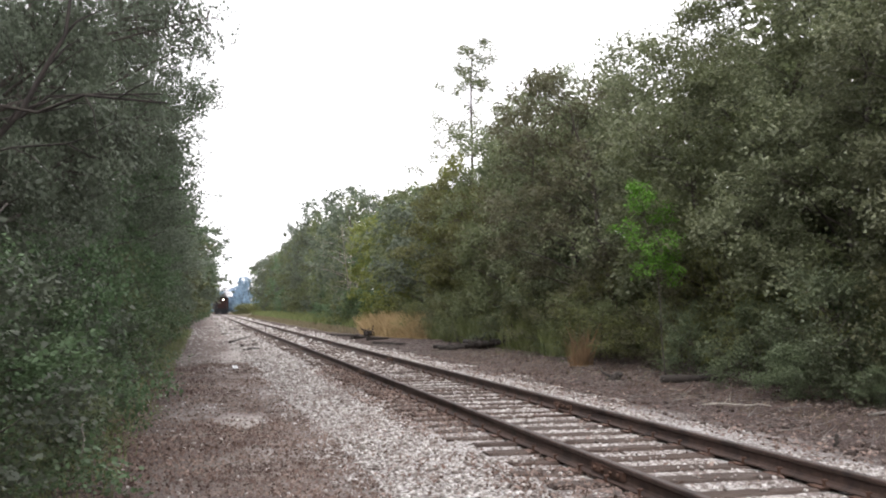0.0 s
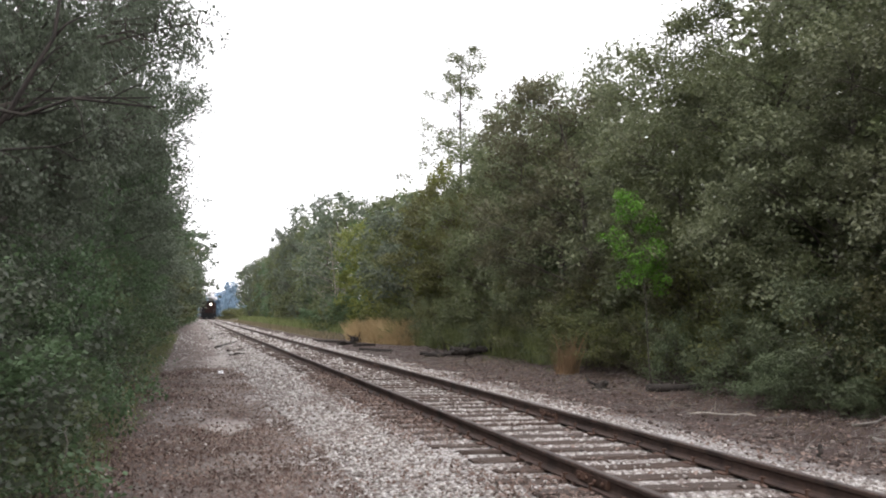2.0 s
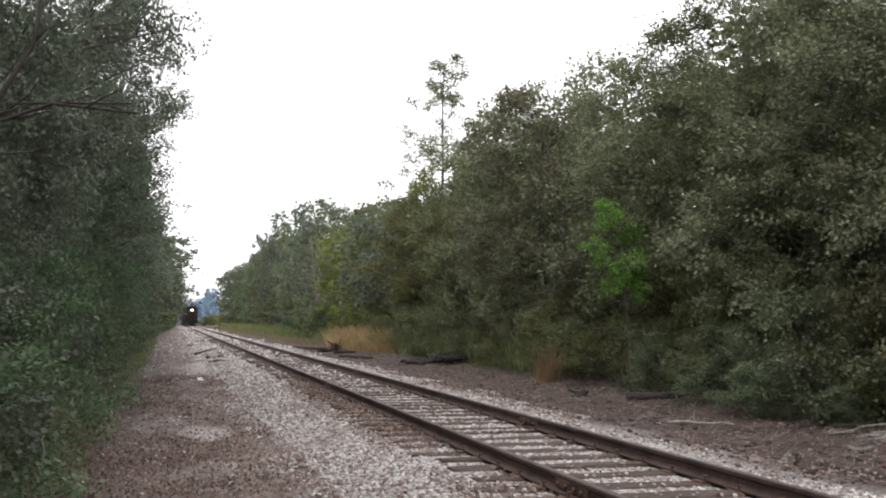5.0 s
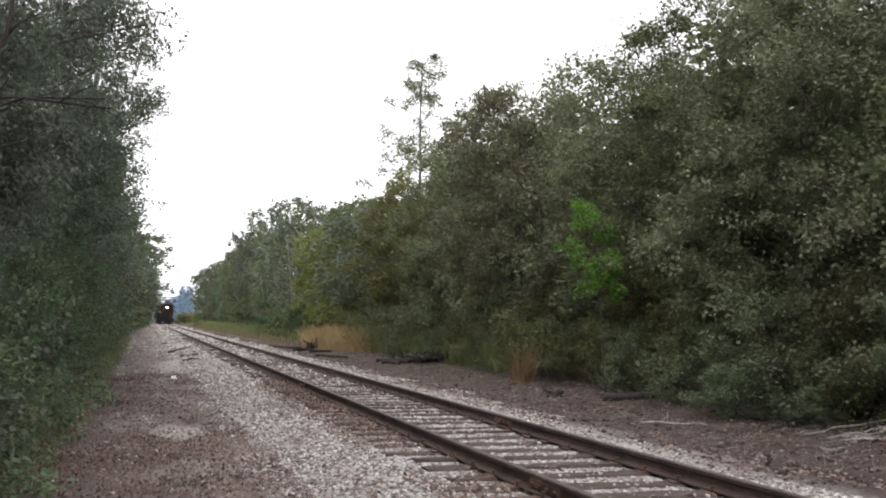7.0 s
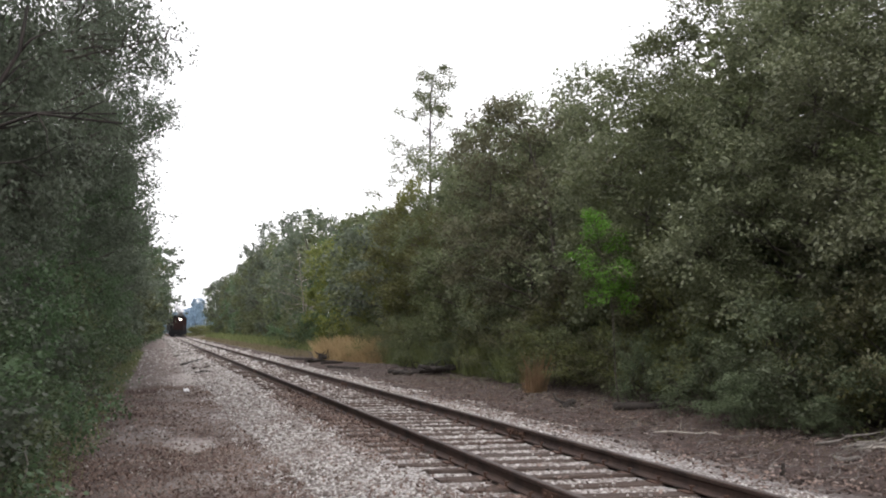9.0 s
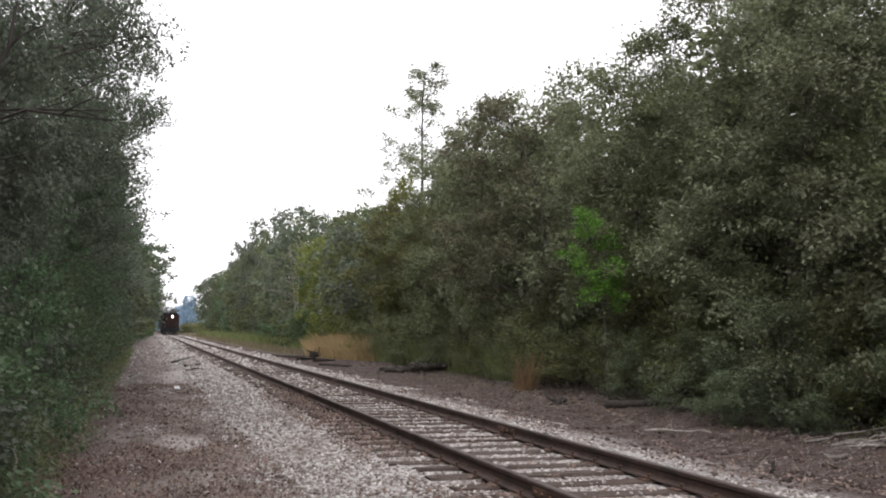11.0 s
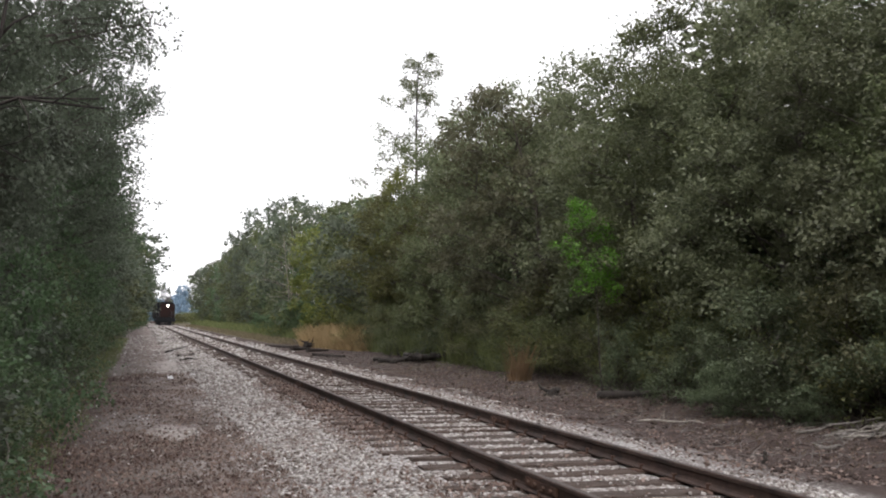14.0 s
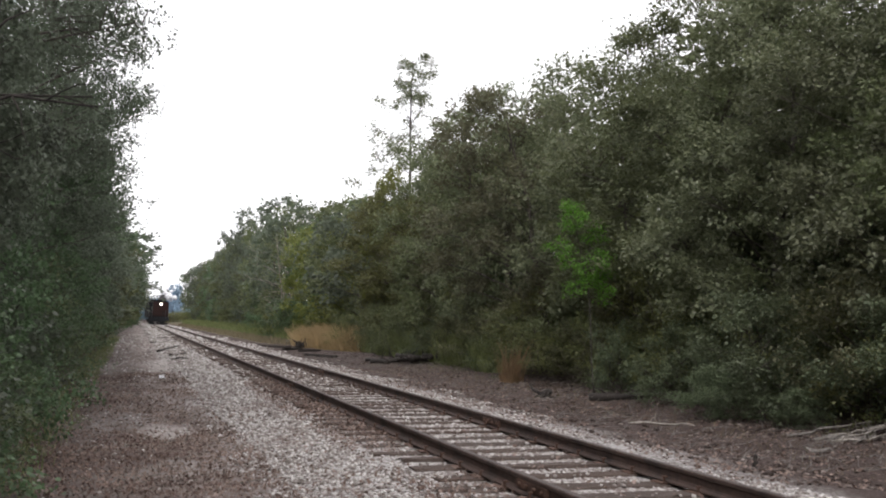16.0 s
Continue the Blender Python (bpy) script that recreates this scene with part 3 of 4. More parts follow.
def ballast(tie_ys):
    rng = np.random.default_rng(8)
    pts, sizes = [], []
    for y0, y1, dens, s0 in ((6.0, 12.0, 640, 0.031), (12.0, 20.0, 360, 0.038), (20.0, 36.0, 110, 0.055), (36.0, 64.0, 36, 0.085), (64.0, 120.0, 11, 0.14), (120.0, 210.0, 4, 0.22)):
        n = int((y1 - y0) * 5.8 * dens)
        xs, ys = 1.05 + 5.8 * rng.random(n), y0 + (y1 - y0) * rng.random(n)
        for x, y in zip(xs, ys):
            patch = noise.noise((x * 0.8, y * 0.45, 20))
            edge = min(1.0, (x - 1.05) / 0.7 + patch * 0.6, ((6.3 if y > 12.5 else 5.5) - x) / 1.2 + patch * 1.5, 1.0 if x < 4.72 else (0.85 if y > 12.5 else 0.42) + patch, 1.0 if abs(x - 2.72) > 0.42 else 0.42 + patch)
            if rng.random() > edge or min(abs(x - r) for r in RAILS) < 0.075:
                continue
            z = gz(x, y)
            if abs(x - MIDDLE) < 1.32:
                d = min(abs(y - t) for t in tie_ys)
                if d < 0.14:
                    if rng.random() > 0.06:
                        continue
                    z = -0.152
                else:
                    z -= 0.006
            s = s0 * (0.55 + 0.9 * rng.random())
            pts.append((x, y, z + 0.12 * s))
            sizes.append(s)
    for _ in range(5200):
        x, y = -0.9 + 3.0 * rng.random(), 7.0 + 75 * rng.random() ** 1.6
        if noise.noise((x * 1.3, y * 0.5, 70)) < 0.3 * rng.normal():
            continue
        s = (0.014 + 0.022 * rng.random() ** 2) * (1 + y / 30)
        pts.append((x, y, gz(x, y) + 0.1 * s))
        sizes.append(s)
    me = chunks(rng, np.array(pts), np.array(sizes))
    me.materials.append(STONE)
    tagged(new("ballast_stones", me), "pale grey broken ballast stones round the ties", "gravel", kind="stuff")


def litter():
    """Fallen leaves on the path, beside the left rail and over the right-hand verge."""
    rng = np.random.default_rng(9)
    out = []
    for x0, x1, y0, y1, n, s in ((-1.1, 1.4, 6.0, 13.0, 21000, 0.026), (-1.1, 1.3, 13.0, 26.0, 12000, 0.036), (1.4, 2.3, 6.2, 22.0, 1500, 0.036), (2.25, 3.02, 6.2, 22.0, 9000, 0.034), (3.2, 5.6, 6.5, 24.0, 900, 0.05),
                                 (5.4, 10.2, 7.5, 30.0, 15000, 0.045)):
        for _ in range(n):
            x, y = x0 + (x1 - x0) * rng.random(), y0 + (y1 - y0) * rng.random()
            if noise.noise((x * 0.9, y * 0.6, 40)) + 0.35 * rng.normal() < -0.12:
                continue
            if min(abs(x - r) for r in RAILS) < 0.09 or ((x - 0.5) / 0.42) ** 2 + ((y - 12.9) / 0.95) ** 2 < 0.8 and rng.random() < 0.8:
                continue
            z = gz(x, y) + 0.008 + (0.02 if abs(x - MIDDLE) < 1.3 else 0)
            a, ln = rng.random() * 6.28, s * (0.5 + rng.random())
            c, d = math.cos(a) * ln, math.sin(a) * ln
            w = 0.42
            lift = rng.normal() * 0.012
            out.append([(x, y, z), (x + c * 0.5 - d * w, y + d * 0.5 + c * w, z + abs(lift) + 0.004), (x + c, y + d, z + lift + 0.01), (x + c * 0.5 + d * w, y + d * 0.5 - c * w, z + 0.012)])
    tagged(new("fallen_leaves", quads_mesh("fallen_leaves", np.array(out), LITTER)), "brown dry fallen leaves scattered on the dirt", "leaf litter", kind="stuff")
    lines = []
    for _ in range(1900):
        right = rng.random() < 0.93
        x = 6.4 + 3.9 * rng.random() ** 0.8 if right else -1.0 + 2.4 * rng.random()
        y = 8.5 + 32 * rng.random() ** 1.2
        a = rng.normal() * 0.7 + 0.3
        ln = 0.08 + 0.6 * rng.random() ** 3
        p = [(x + math.cos(a) * ln * f, y + math.sin(a) * ln * f + rng.normal() * 0.02) for f in (0, 0.4, 0.7, 1)]
        r = 0.002 + 0.006 * rng.random() ** 2.5
        tilt = abs(rng.normal()) * 0.07
        lines.append([((px, py, gz(px, py) + r + 0.01 + tilt * i / 3), r * (1 - 0.2 * i)) for i, (px, py) in enumerate(p)])
    tagged(new("dead_twigs", mesh_from("dead_twigs", *tubes(lines, 4), DEADWOOD)), "dry grey twigs strewn over the verge", "twigs", kind="stuff")


def clods():
    """Lumps of dark soil and rotten bark on the verge."""
    rng = np.random.default_rng(19)
    pts, sizes = [], []
    for _ in range(7000):
        x, y = 5.9 + 4.6 * rng.random(), 7.5 + 36 * rng.random() ** 1.4
        if noise.noise((x * 1.1, y * 0.7, 60)) < -0.05 + 0.25 * rng.normal():
            continue
        s = 0.022 + 0.07 * rng.random() ** 3
        pts.append((x, y, gz(x, y) + 0.1 * s))
        sizes.append(s)
    me = chunks(rng, np.array(pts), np.array(sizes), 0.6)
    me.materials.append(SOIL)
    tagged(new("soil_clods", me), "dark lumps of soil and rotten bark", "soil", kind="stuff")


# ---- trees and shrubs ----
round_top = lambda h: 0.66 + 1.25 * h * (1 - h) - 0.16 * h ** 3
column = lambda h: 0.9 - 0.45 * h
bushy = lambda h: 1.0 - 0.5 * h

OAK = dict(height=9.0, reach=3.3, low=0.12, lobes=32, sprigs=26, per=36, size=0.100, lobe=1.05, spray=0.26, profile=round_top)
OAK_NEAR = {**OAK, "low": 0.16, "lobes": 34, "sprigs": 32, "per": 75, "size": 0.072, "spray": 0.26}
OAK_LEFT = {**OAK, "low": 0.18, "sprigs": 32, "per": 79, "size": 0.055, "spray": 0.22, "lobe": 0.95}
NEAR = dict(height=2.1, reach=1.25, low=0.04, limbs=20, subs=5, per=46, size=0.048, clump=0.36, profile=bushy, trunk_r=0.03, category="shrub", sides=4, stems=3, fine=True, flat=0.6)
SHRUB = dict(height=2.1, reach=1.25, low=0.04, limbs=18, subs=5, per=24, size=0.075, clump=0.36, profile=bushy, trunk_r=0.03, category="shrub", sides=4, stems=3, flat=0.6)
LOW = dict(height=2.1, reach=1.25, low=0.04, limbs=12, subs=4, per=22, size=0.16, clump=0.45, profile=bushy, trunk_r=0.03, category="shrub", sides=3, stems=2, flat=0.6)
FAR = dict(height=10.0, reach=3.7, low=0.08, lobes=21, sprigs=14, per=19, size=0.25, lobe=1.35, spray=0.36, profile=round_top, trunk_r=0.16, sides=4)
BACK = {**FAR, "lobes": 18, "per": 14, "size": 0.34, "low": 0.04}


def scatter(makers, spots):
    """Plants each prototype once, then copies it: spots of (maker, x, y, turn, scale, height scale)."""
    made = {}
    for kind, x, y, turn, s, sz in spots:
        m = scaled(x, y, gz(x, y) - 0.05, turn, s, sz)
        if kind in made:
            copy_thing(made[kind], m @ Matrix.Diagonal([1 / c for c in made[kind].scale] + [1]))
        else:
            made[kind] = makers[kind]()
            made[kind].matrix_basis = m


MAKERS = {
    "oak_near": lambda: bough_tree("oak_tree", 11, LEAF_OAK, BARK, label="dark grey-green leafy oak at the edge of the wood", **OAK_NEAR),
    "grey_near": lambda: bough_tree("broadleaf_tree", 12, LEAF_GREY, BARK, label="dusty grey-green tree with pale small leaves", **OAK_NEAR),
    "oak": lambda: bough_tree("oak_tree", 18, LEAF_OAK, BARK, label="dark grey-green leafy oak beside the verge", **OAK),
    "grey": lambda: bough_tree("broadleaf_tree", 19, LEAF_GREY, BARK, label="dusty grey-green tree in the wood's edge", **OAK),
    "dull": lambda: bough_tree("broadleaf_tree", 13, LEAF_DULL, BARK, label="brownish green tree with thinning autumn leaves", **OAK),
    "olive": lambda: bough_tree("broadleaf_tree", 14, LEAF_OLIVE, BARK, label="olive green tree with yellowing leaf tips", **OAK),
    "yellow": lambda: bough_tree("broadleaf_tree", 15, LEAF_YELLOW, BARK, label="yellow-green autumn tree in the wood's edge", **{**FAR, "size": 0.19, "sprigs": 20, "per": 34}),
    "deep": lambda: bough_tree("oak_tree", 16, LEAF_DEEP, BARK, label="deep green oak with branches over the dirt path", **OAK_LEFT),
    "shade": lambda: bough_tree("broadleaf_tree", 17, LEAF_SHADE, BARK, label="grey-green tree leaning over the dirt path", **OAK_LEFT),
    "thin": lambda: bough_tree("broadleaf_tree", 29, LEAF_SHADE, BARK, label="thin-leaved tree with dark limbs over the path", **{**OAK_LEFT, "thin": 0.42, "sprigs": 30, "per": 105, "size": 0.043, "low": 0.12, "trunk_r": 0.2}),
    "shade_far": lambda: bough_tree("broadleaf_tree", 28, LEAF_SHADE, BARK, label="grey-green tree farther along the dirt path", **OAK),
    "near_deep": lambda: plant("shrub", 20, LEAF_DEEP, BARK, label="dense deep green shrub beside the dirt path", **NEAR),
    "near_bush": lambda: plant("shrub", 30, LEAF_BUSH, BARK, label="dusty green rounded bush at the verge's edge", **NEAR),
    "bush": lambda: plant("shrub", 39, LEAF_BUSH, BARK, label="muted green bush at the foot of the trees", **SHRUB),
    "near_grey": lambda: plant("shrub", 25, LEAF_SHADE, BARK, label="grey-green shrub with small leaves and bare twigs", **{**NEAR, "per": 44}),
    "shrub_deep": lambda: plant("shrub", 21, LEAF_DEEP, BARK, label="deep green shrub in the undergrowth", **SHRUB),
    "shrub_olive": lambda: plant("shrub", 22, LEAF_OLIVE, BARK, label="olive green shrub at the foot of the trees", **SHRUB),
    "shrub_grey": lambda: plant("shrub", 23, LEAF_OAK, BARK, label="dark green shrub with small dusty leaves", **SHRUB),
    "shrub_dull": lambda: plant("shrub", 24, LEAF_DULL, BARK, label="half-bare brownish shrub among dead twigs", **{**SHRUB, "per": 20}),
    "low_olive": lambda: plant("shrub", 26, LEAF_OLIVE, BARK, label="olive bush along the distant verge", **LOW),
    "low_deep": lambda: plant("shrub", 27, LEAF_DEEP, BARK, label="deep green bush along the distant path", **LOW),
    "far_oak": lambda: bough_tree("distant_tree", 31, LEAF_SHADE, BARK, label="dark green tree in the woods along the track", **FAR),
    "far_olive": lambda: bough_tree("distant_tree", 32, LEAF_OLIVE, BARK, label="olive tree in the woods along the track", **FAR),
    "far_grey": lambda: bough_tree("distant_tree", 35, LEAF_OAK, BARK, label="grey-green tree in the woods along the track", **FAR),
    "far_deep": lambda: bough_tree("distant_tree", 33, LEAF_DEEP, BARK, label="deep green tree in the woods along the track", **FAR),
    "back_oak": lambda: bough_tree("woodland_tree", 36, LEAF_OAK, BARK, label="dark leafy tree deep in the wood", **BACK),
    "back_olive": lambda: bough_tree("woodland_tree", 37, LEAF_OLIVE, BARK, label="olive green tree deep in the wood", **BACK),
    "far_haze": lambda: bough_tree("distant_tree", 34, LEAF_HAZE, BARK, label="tree far down the track, haze painted into its blue-green leaves", **{**FAR, "size": 0.62, "per": 9, "low": 0.02}),
}


def woods():
    rng = np.random.default_rng(77)
    u = lambda a, b: a + (b - a) * rng.random()
    spots = []
    # right of the track: front row, then two deeper rows
    front = ["oak_near", "grey_near", "grey_near", "oak_near", "grey", "dull", "grey", "oak", "dull", "olive", "olive"]
    heights = [8.3, 8.6, 8.9, 9.4, 9.2, 9.3, 9.9, 10.2, 9.4, 7.5, 7.0]
    for i, (kind, h) in enumerate(zip(front, heights)):
        spots.append((kind, 12.4 + u(-0.7, 0.7), 9.0 + 3.5 * i + u(-0.5, 0.5) - (2.4 if i == 10 else 0), u(0, 360), u(0.98, 1.1) * (0.8 if i == 10 else 1), h / 9.0 * 0.95))
    for i in range(12):
        spots.append((["back_oak", "back_oak", "back_olive"][i % 3], 15.9 + u(-0.5, 0.5), 5 + 4.2 * i + u(-1, 1), u(0, 360), 0.95, u(0.76, 0.82) + (0.10 if i > 3 else 0.0)))
    for i in range(14):
        spots.append((["low_deep", "low_olive"][i % 2], 13.9 + u(-0.5, 0.5), 6 + 2.9 * i, u(0, 360), 1.75, u(1.5, 2.1)))
    for i in range(10):
        spots.append(("back_oak", 19.5 + u(-1, 1), 4 + 5.4 * i + u(-1, 1), u(0, 360), 1.15, u(0.85, 0.95) + (0.2 if i > 3 else 0.0)))
    for i in range(6):
        spots.append(("back_oak", 24.0 + u(-1, 1), 6 + 5.2 * i + u(-1, 1), u(0, 360), 1.35, u(0.92, 1.0)))
    for i in range(30):
        y = 48 + 6.0 * i
        h = float(np.interp(y, [48, 54, 62, 80, 107, 136, 222], [8.4, 8.4, 9.3, 12.0, 12.4, 12.6, 12.8])) + u(-0.6, 0.6)
        spots.append((["far_oak", "far_grey", "far_grey", "far_deep", "far_oak"][i % 5], 13.6 + u(-0.9, 0.9) + (1.0 if y > 90 else 0.0), y + u(-1.2, 1.2), u(0, 360), u(0.9, 1.08), h / 10))
        if i < 9:
            spots.append((["far_deep", "far_oak"][i % 2], 19.5 + u(-1, 1), y + u(-2, 2), u(0, 360), 1.2, h / 10 * u(0.95, 1.05)))
    spots.append(("low_deep", 10.7, 70.0, 60, 1.2, 1.5))
    spots.append(("yellow", 12.0, 56.0, 30, 0.85, 0.80))
    spots.append(("yellow", 12.3, 64.0, 150, 0.75, 0.78))
    spots.append(("yellow", 12.2, 42.5, 220, 0.55, 0.84))
    # low growth in front of the right-hand trees
    for i in range(34):
        y = 8.6 + 1.13 * i + u(-0.4, 0.4)
        kind = ["shrub_grey", "bush", "shrub_olive", "shrub_dull"][int(rng.choice(4, p=[0.4, 0.15, 0.25, 0.2]))]
        spots.append((kind, 10.7 + u(-0.4, 0.5), y, u(0, 360), u(0.75, 1.15), u(0.6, 1.25)))
    for i in range(12):
        spots.append((["shrub_grey", "shrub_olive"][i % 2], 11.6 + u(-0.3, 0.3), 9 + 3.2 * i, u(0, 360), u(1.2, 1.5), u(1.2, 1.7)))
    for x, y, s, h in ((10.0, 12.9, 1.0, 1.05), (9.05, 13.4, 0.62, 0.48), (10.5, 11.0, 0.95, 0.95), (9.9, 15.2, 0.8, 0.8), (9.55, 12.0, 0.36, 0.34)):
        spots.append(("near_bush", x, y, u(0, 360), s, h))
    spots.append(("bush", 9.75, 18.0, 40, 0.62, 0.72))
    spots.append(("shrub_olive", 10.3, 19.6, 140, 0.8, 0.9))
    for i in range(24):
        spots.append((["low_olive", "low_olive", "low_deep"][i % 3], (11.3 if i < 6 else 12.8) + u(-0.8, 0.8), 52 + 7 * i + u(-2, 2), u(0, 360), u(0.9, 1.3), u(0.8, 1.4)))
    # left of the path
    for kind, x, y, turn, s, h in (("thin", -3.5, 8.8, 112, 0.96, 1.30), ("thin", -3.2, 10.7, 240, 0.92, 1.20), ("shade", -2.95, 12.5, 48, 0.96, 1.34),
                                   ("shade", -3.15, 16.2, 248, 0.96, 1.16), ("shade", -3.3, 19.9, 224, 0.96, 0.94)):
        spots.append((kind, x, y, turn, s, h))
    for i, h in enumerate((0.86, 0.90, 0.92, 0.90, 0.80, 0.66)):
        spots.append(("deep" if i == 0 else "shade_far", -3.2 + u(-0.1, 0.1), 23.6 + 3.7 * i + u(-0.4, 0.4), u(0, 360), 0.96, h * u(0.97, 1.03)))
    for i in range(8):
        spots.append(("back_oak", -7.8 + u(-0.7, 0.7), 4 + 5.0 * i + u(-1, 1), u(0, 360), 1.0, u(0.5, 0.62)))
    for i in range(24):
        y = 47 + 6.5 * i
        spots.append((["far_deep", "far_grey", "far_oak"][i % 3], -3.4 + u(-0.3, 0.5) + max(0.0, min(1.2, (y - 100) / 60)), y + u(-1, 1), u(0, 360), u(0.88, 1.02), float(np.interp(y, [47, 60, 90, 200], [0.58, 0.70, 0.88, 0.9])) * u(0.93, 1.07)))
    for i in range(10):
        spots.append((["near_deep", "near_grey", "near_deep"][i % 3], -2.0 + u(-0.25, 0.2), 5.0 + 1.35 * i + u(-0.25, 0.25), u(0, 360), u(0.7, 0.98), u(0.75, 1.25)))
    for i in range(9):
        spots.append((["shrub_grey", "shrub_deep"][i % 2], -1.45 + u(-0.12, 0.12), 5.6 + 1.2 * i + u(-0.2, 0.2), u(0, 360), u(0.42, 0.55), u(0.3, 0.5)))
    for i in range(18):
        kind = ["shrub_deep", "shrub_grey", "shrub_deep", "shrub_olive"][i % 4]
        spots.append((kind, -2.25 + u(-0.3, 0.3), 18.6 + 1.5 * i + u(-0.3, 0.3), u(0, 360), u(0.7, 1.0), u(0.85, 1.25)))
    for i in range(9):
        spots.append(("near_grey" if i < 3 else ["shrub_deep", "shrub_grey"][i % 2], -3.1 + u(-0.3, 0.3), 5.5 + 2.8 * i, u(0, 360), 1.25, u(1.4, 1.9)))
    for i in range(18):
        spots.append((["low_deep", "low_olive"][i % 2], -2.5 + u(-0.3, 0.3) + max(0.0, min(2.2, (8.0 * i - 50) / 30)), 46 + 8.0 * i, u(0, 360), 1.2, u(1.0, 1.4)))
    for i in range(9):
        spots.append(("low_deep", -0.5 + u(-0.4, 0.4), 206 + 7 * i, u(0, 360), 1.4, u(1.3, 1.9)))
    # woods added out of view beside and behind the viewpoint, both sides, enclosing its light
    for i in range(7):
        spots.append((["low_deep", "low_olive"][i % 2], -2.4 + u(-0.3, 0.2), 3.4 - 2.6 * i, u(0, 360), 1.0, u(0.9, 1.2)))
        spots.append((["low_deep", "low_olive"][i % 2], 11.0 + u(-0.4, 0.4), 6.5 - 2.8 * i, u(0, 360), 1.1, u(0.8, 1.2)))
    for i in range(4):
        spots.append((["far_oak", "far_deep"][i % 2], -4.6 + u(-0.5, 0.5), 1.5 - 6.0 * i, u(0, 360), 1.0, 0.9))
        spots.append((["far_oak", "far_olive"][i % 2], 13.4 + u(-0.7, 0.7), 3 - 6.0 * i, u(0, 360), 1.0, 0.9))
    # the distance beyond the train; haze is put into the blue trees' leaf colour
    spots.append(("far_haze", 12.3, 330, 40, 0.72, 1.24))
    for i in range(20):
        spots.append(("far_haze", -20 + 3.2 * i + u(-1.5, 1.5), 385 + u(-12, 12), u(0, 360), 1.2, u(0.78, 1.0)))
    for i in range(7):
        spots.append(("low_olive", 8.6 + 1.5 * i, 235 + 12 * i, u(0, 360), 2.2, u(1.0, 1.7)))
    scatter(MAKERS, spots)


def lone_trees():
    tall = plant("tall_tree", 41, LEAF_GREY, BARK, 17.4, 3.3, 0.5, 26, 4, 40, 0.15, 0.50, "tall thin tree with an open ragged crown", profile=lambda h: 1.0 - 0.7 * h, trunk_r=0.16, bare=0.45, flat=0.8)
    tall.matrix_basis = pose(15.35, 52.2, -0.1, 0, 0, 70)
    pale = plant("bare_tree", 42, LEAF_GREY, BARK_PALE, 11.5, 4.0, 0.3, 36, 5, 3, 0.20, 0.6, "half-bare tree with pale grey branches", trunk_r=0.13, lift=0.02, stems=3)
    pale.matrix_basis = scaled(11.3, 73.5, -0.2, 10, 0.88, 0.9)
    sap = plant("sapling", 43, LEAF_BRIGHT, BARK, 4.2, 0.74, 0.56, 15, 4, 32, 0.070, 0.22, "bright green young sapling before the dark wood", profile=lambda h: 0.55 + 0.45 * (h > 0.35) - 0.2 * h * h, trunk_r=0.02, flat=0.6)
    sap.matrix_basis = pose(9.35, 18.1, gz(9.35, 18.1), 0, 0, 0)
    twig = plant("overhanging_branch", 44, LEAF_SHADE, BARK, 1.5, 0.45, 0.15, 11, 3, 7, 0.042, 0.16, "thin leafy branch reaching out over the path", category="branch", trunk_r=0.014, fine=True)
    twig.matrix_basis = pose(-1.0, 12.0, 4.5, 0, 62, 0)


def blades(name, seed, spots, n, length, width, material, label, lean=0.25):
    rng = np.random.default_rng(seed)
    out = []
    for _ in range(n):
        cx, cy, rx, ry = spots[rng.integers(len(spots))]
        a, q = rng.random() * 6.28, rng.random() ** 0.5
        x, y = cx + rx * q * math.cos(a), cy + ry * q * math.sin(a)
        z = gz(x, y) - 0.02
        ln = length * (0.45 + 0.6 * rng.random()) * (1 - 0.35 * q * q)
        dx, dy = rng.normal() * lean * ln, rng.normal() * lean * ln
        b = rng.random() * 3.14
        wx, wy = math.cos(b) * width / 2, math.sin(b) * width / 2
        out.append([(x - wx, y - wy, z), (x + wx, y + wy, z), (x + dx + wx * 0.2, y + dy + wy * 0.2, z + ln), (x + dx - wx * 0.2, y + dy - wy * 0.2, z + ln * 0.98)])
    return tagged(new(name, quads_mesh(name, np.array(out), material)), label, "grass", kind="stuff")


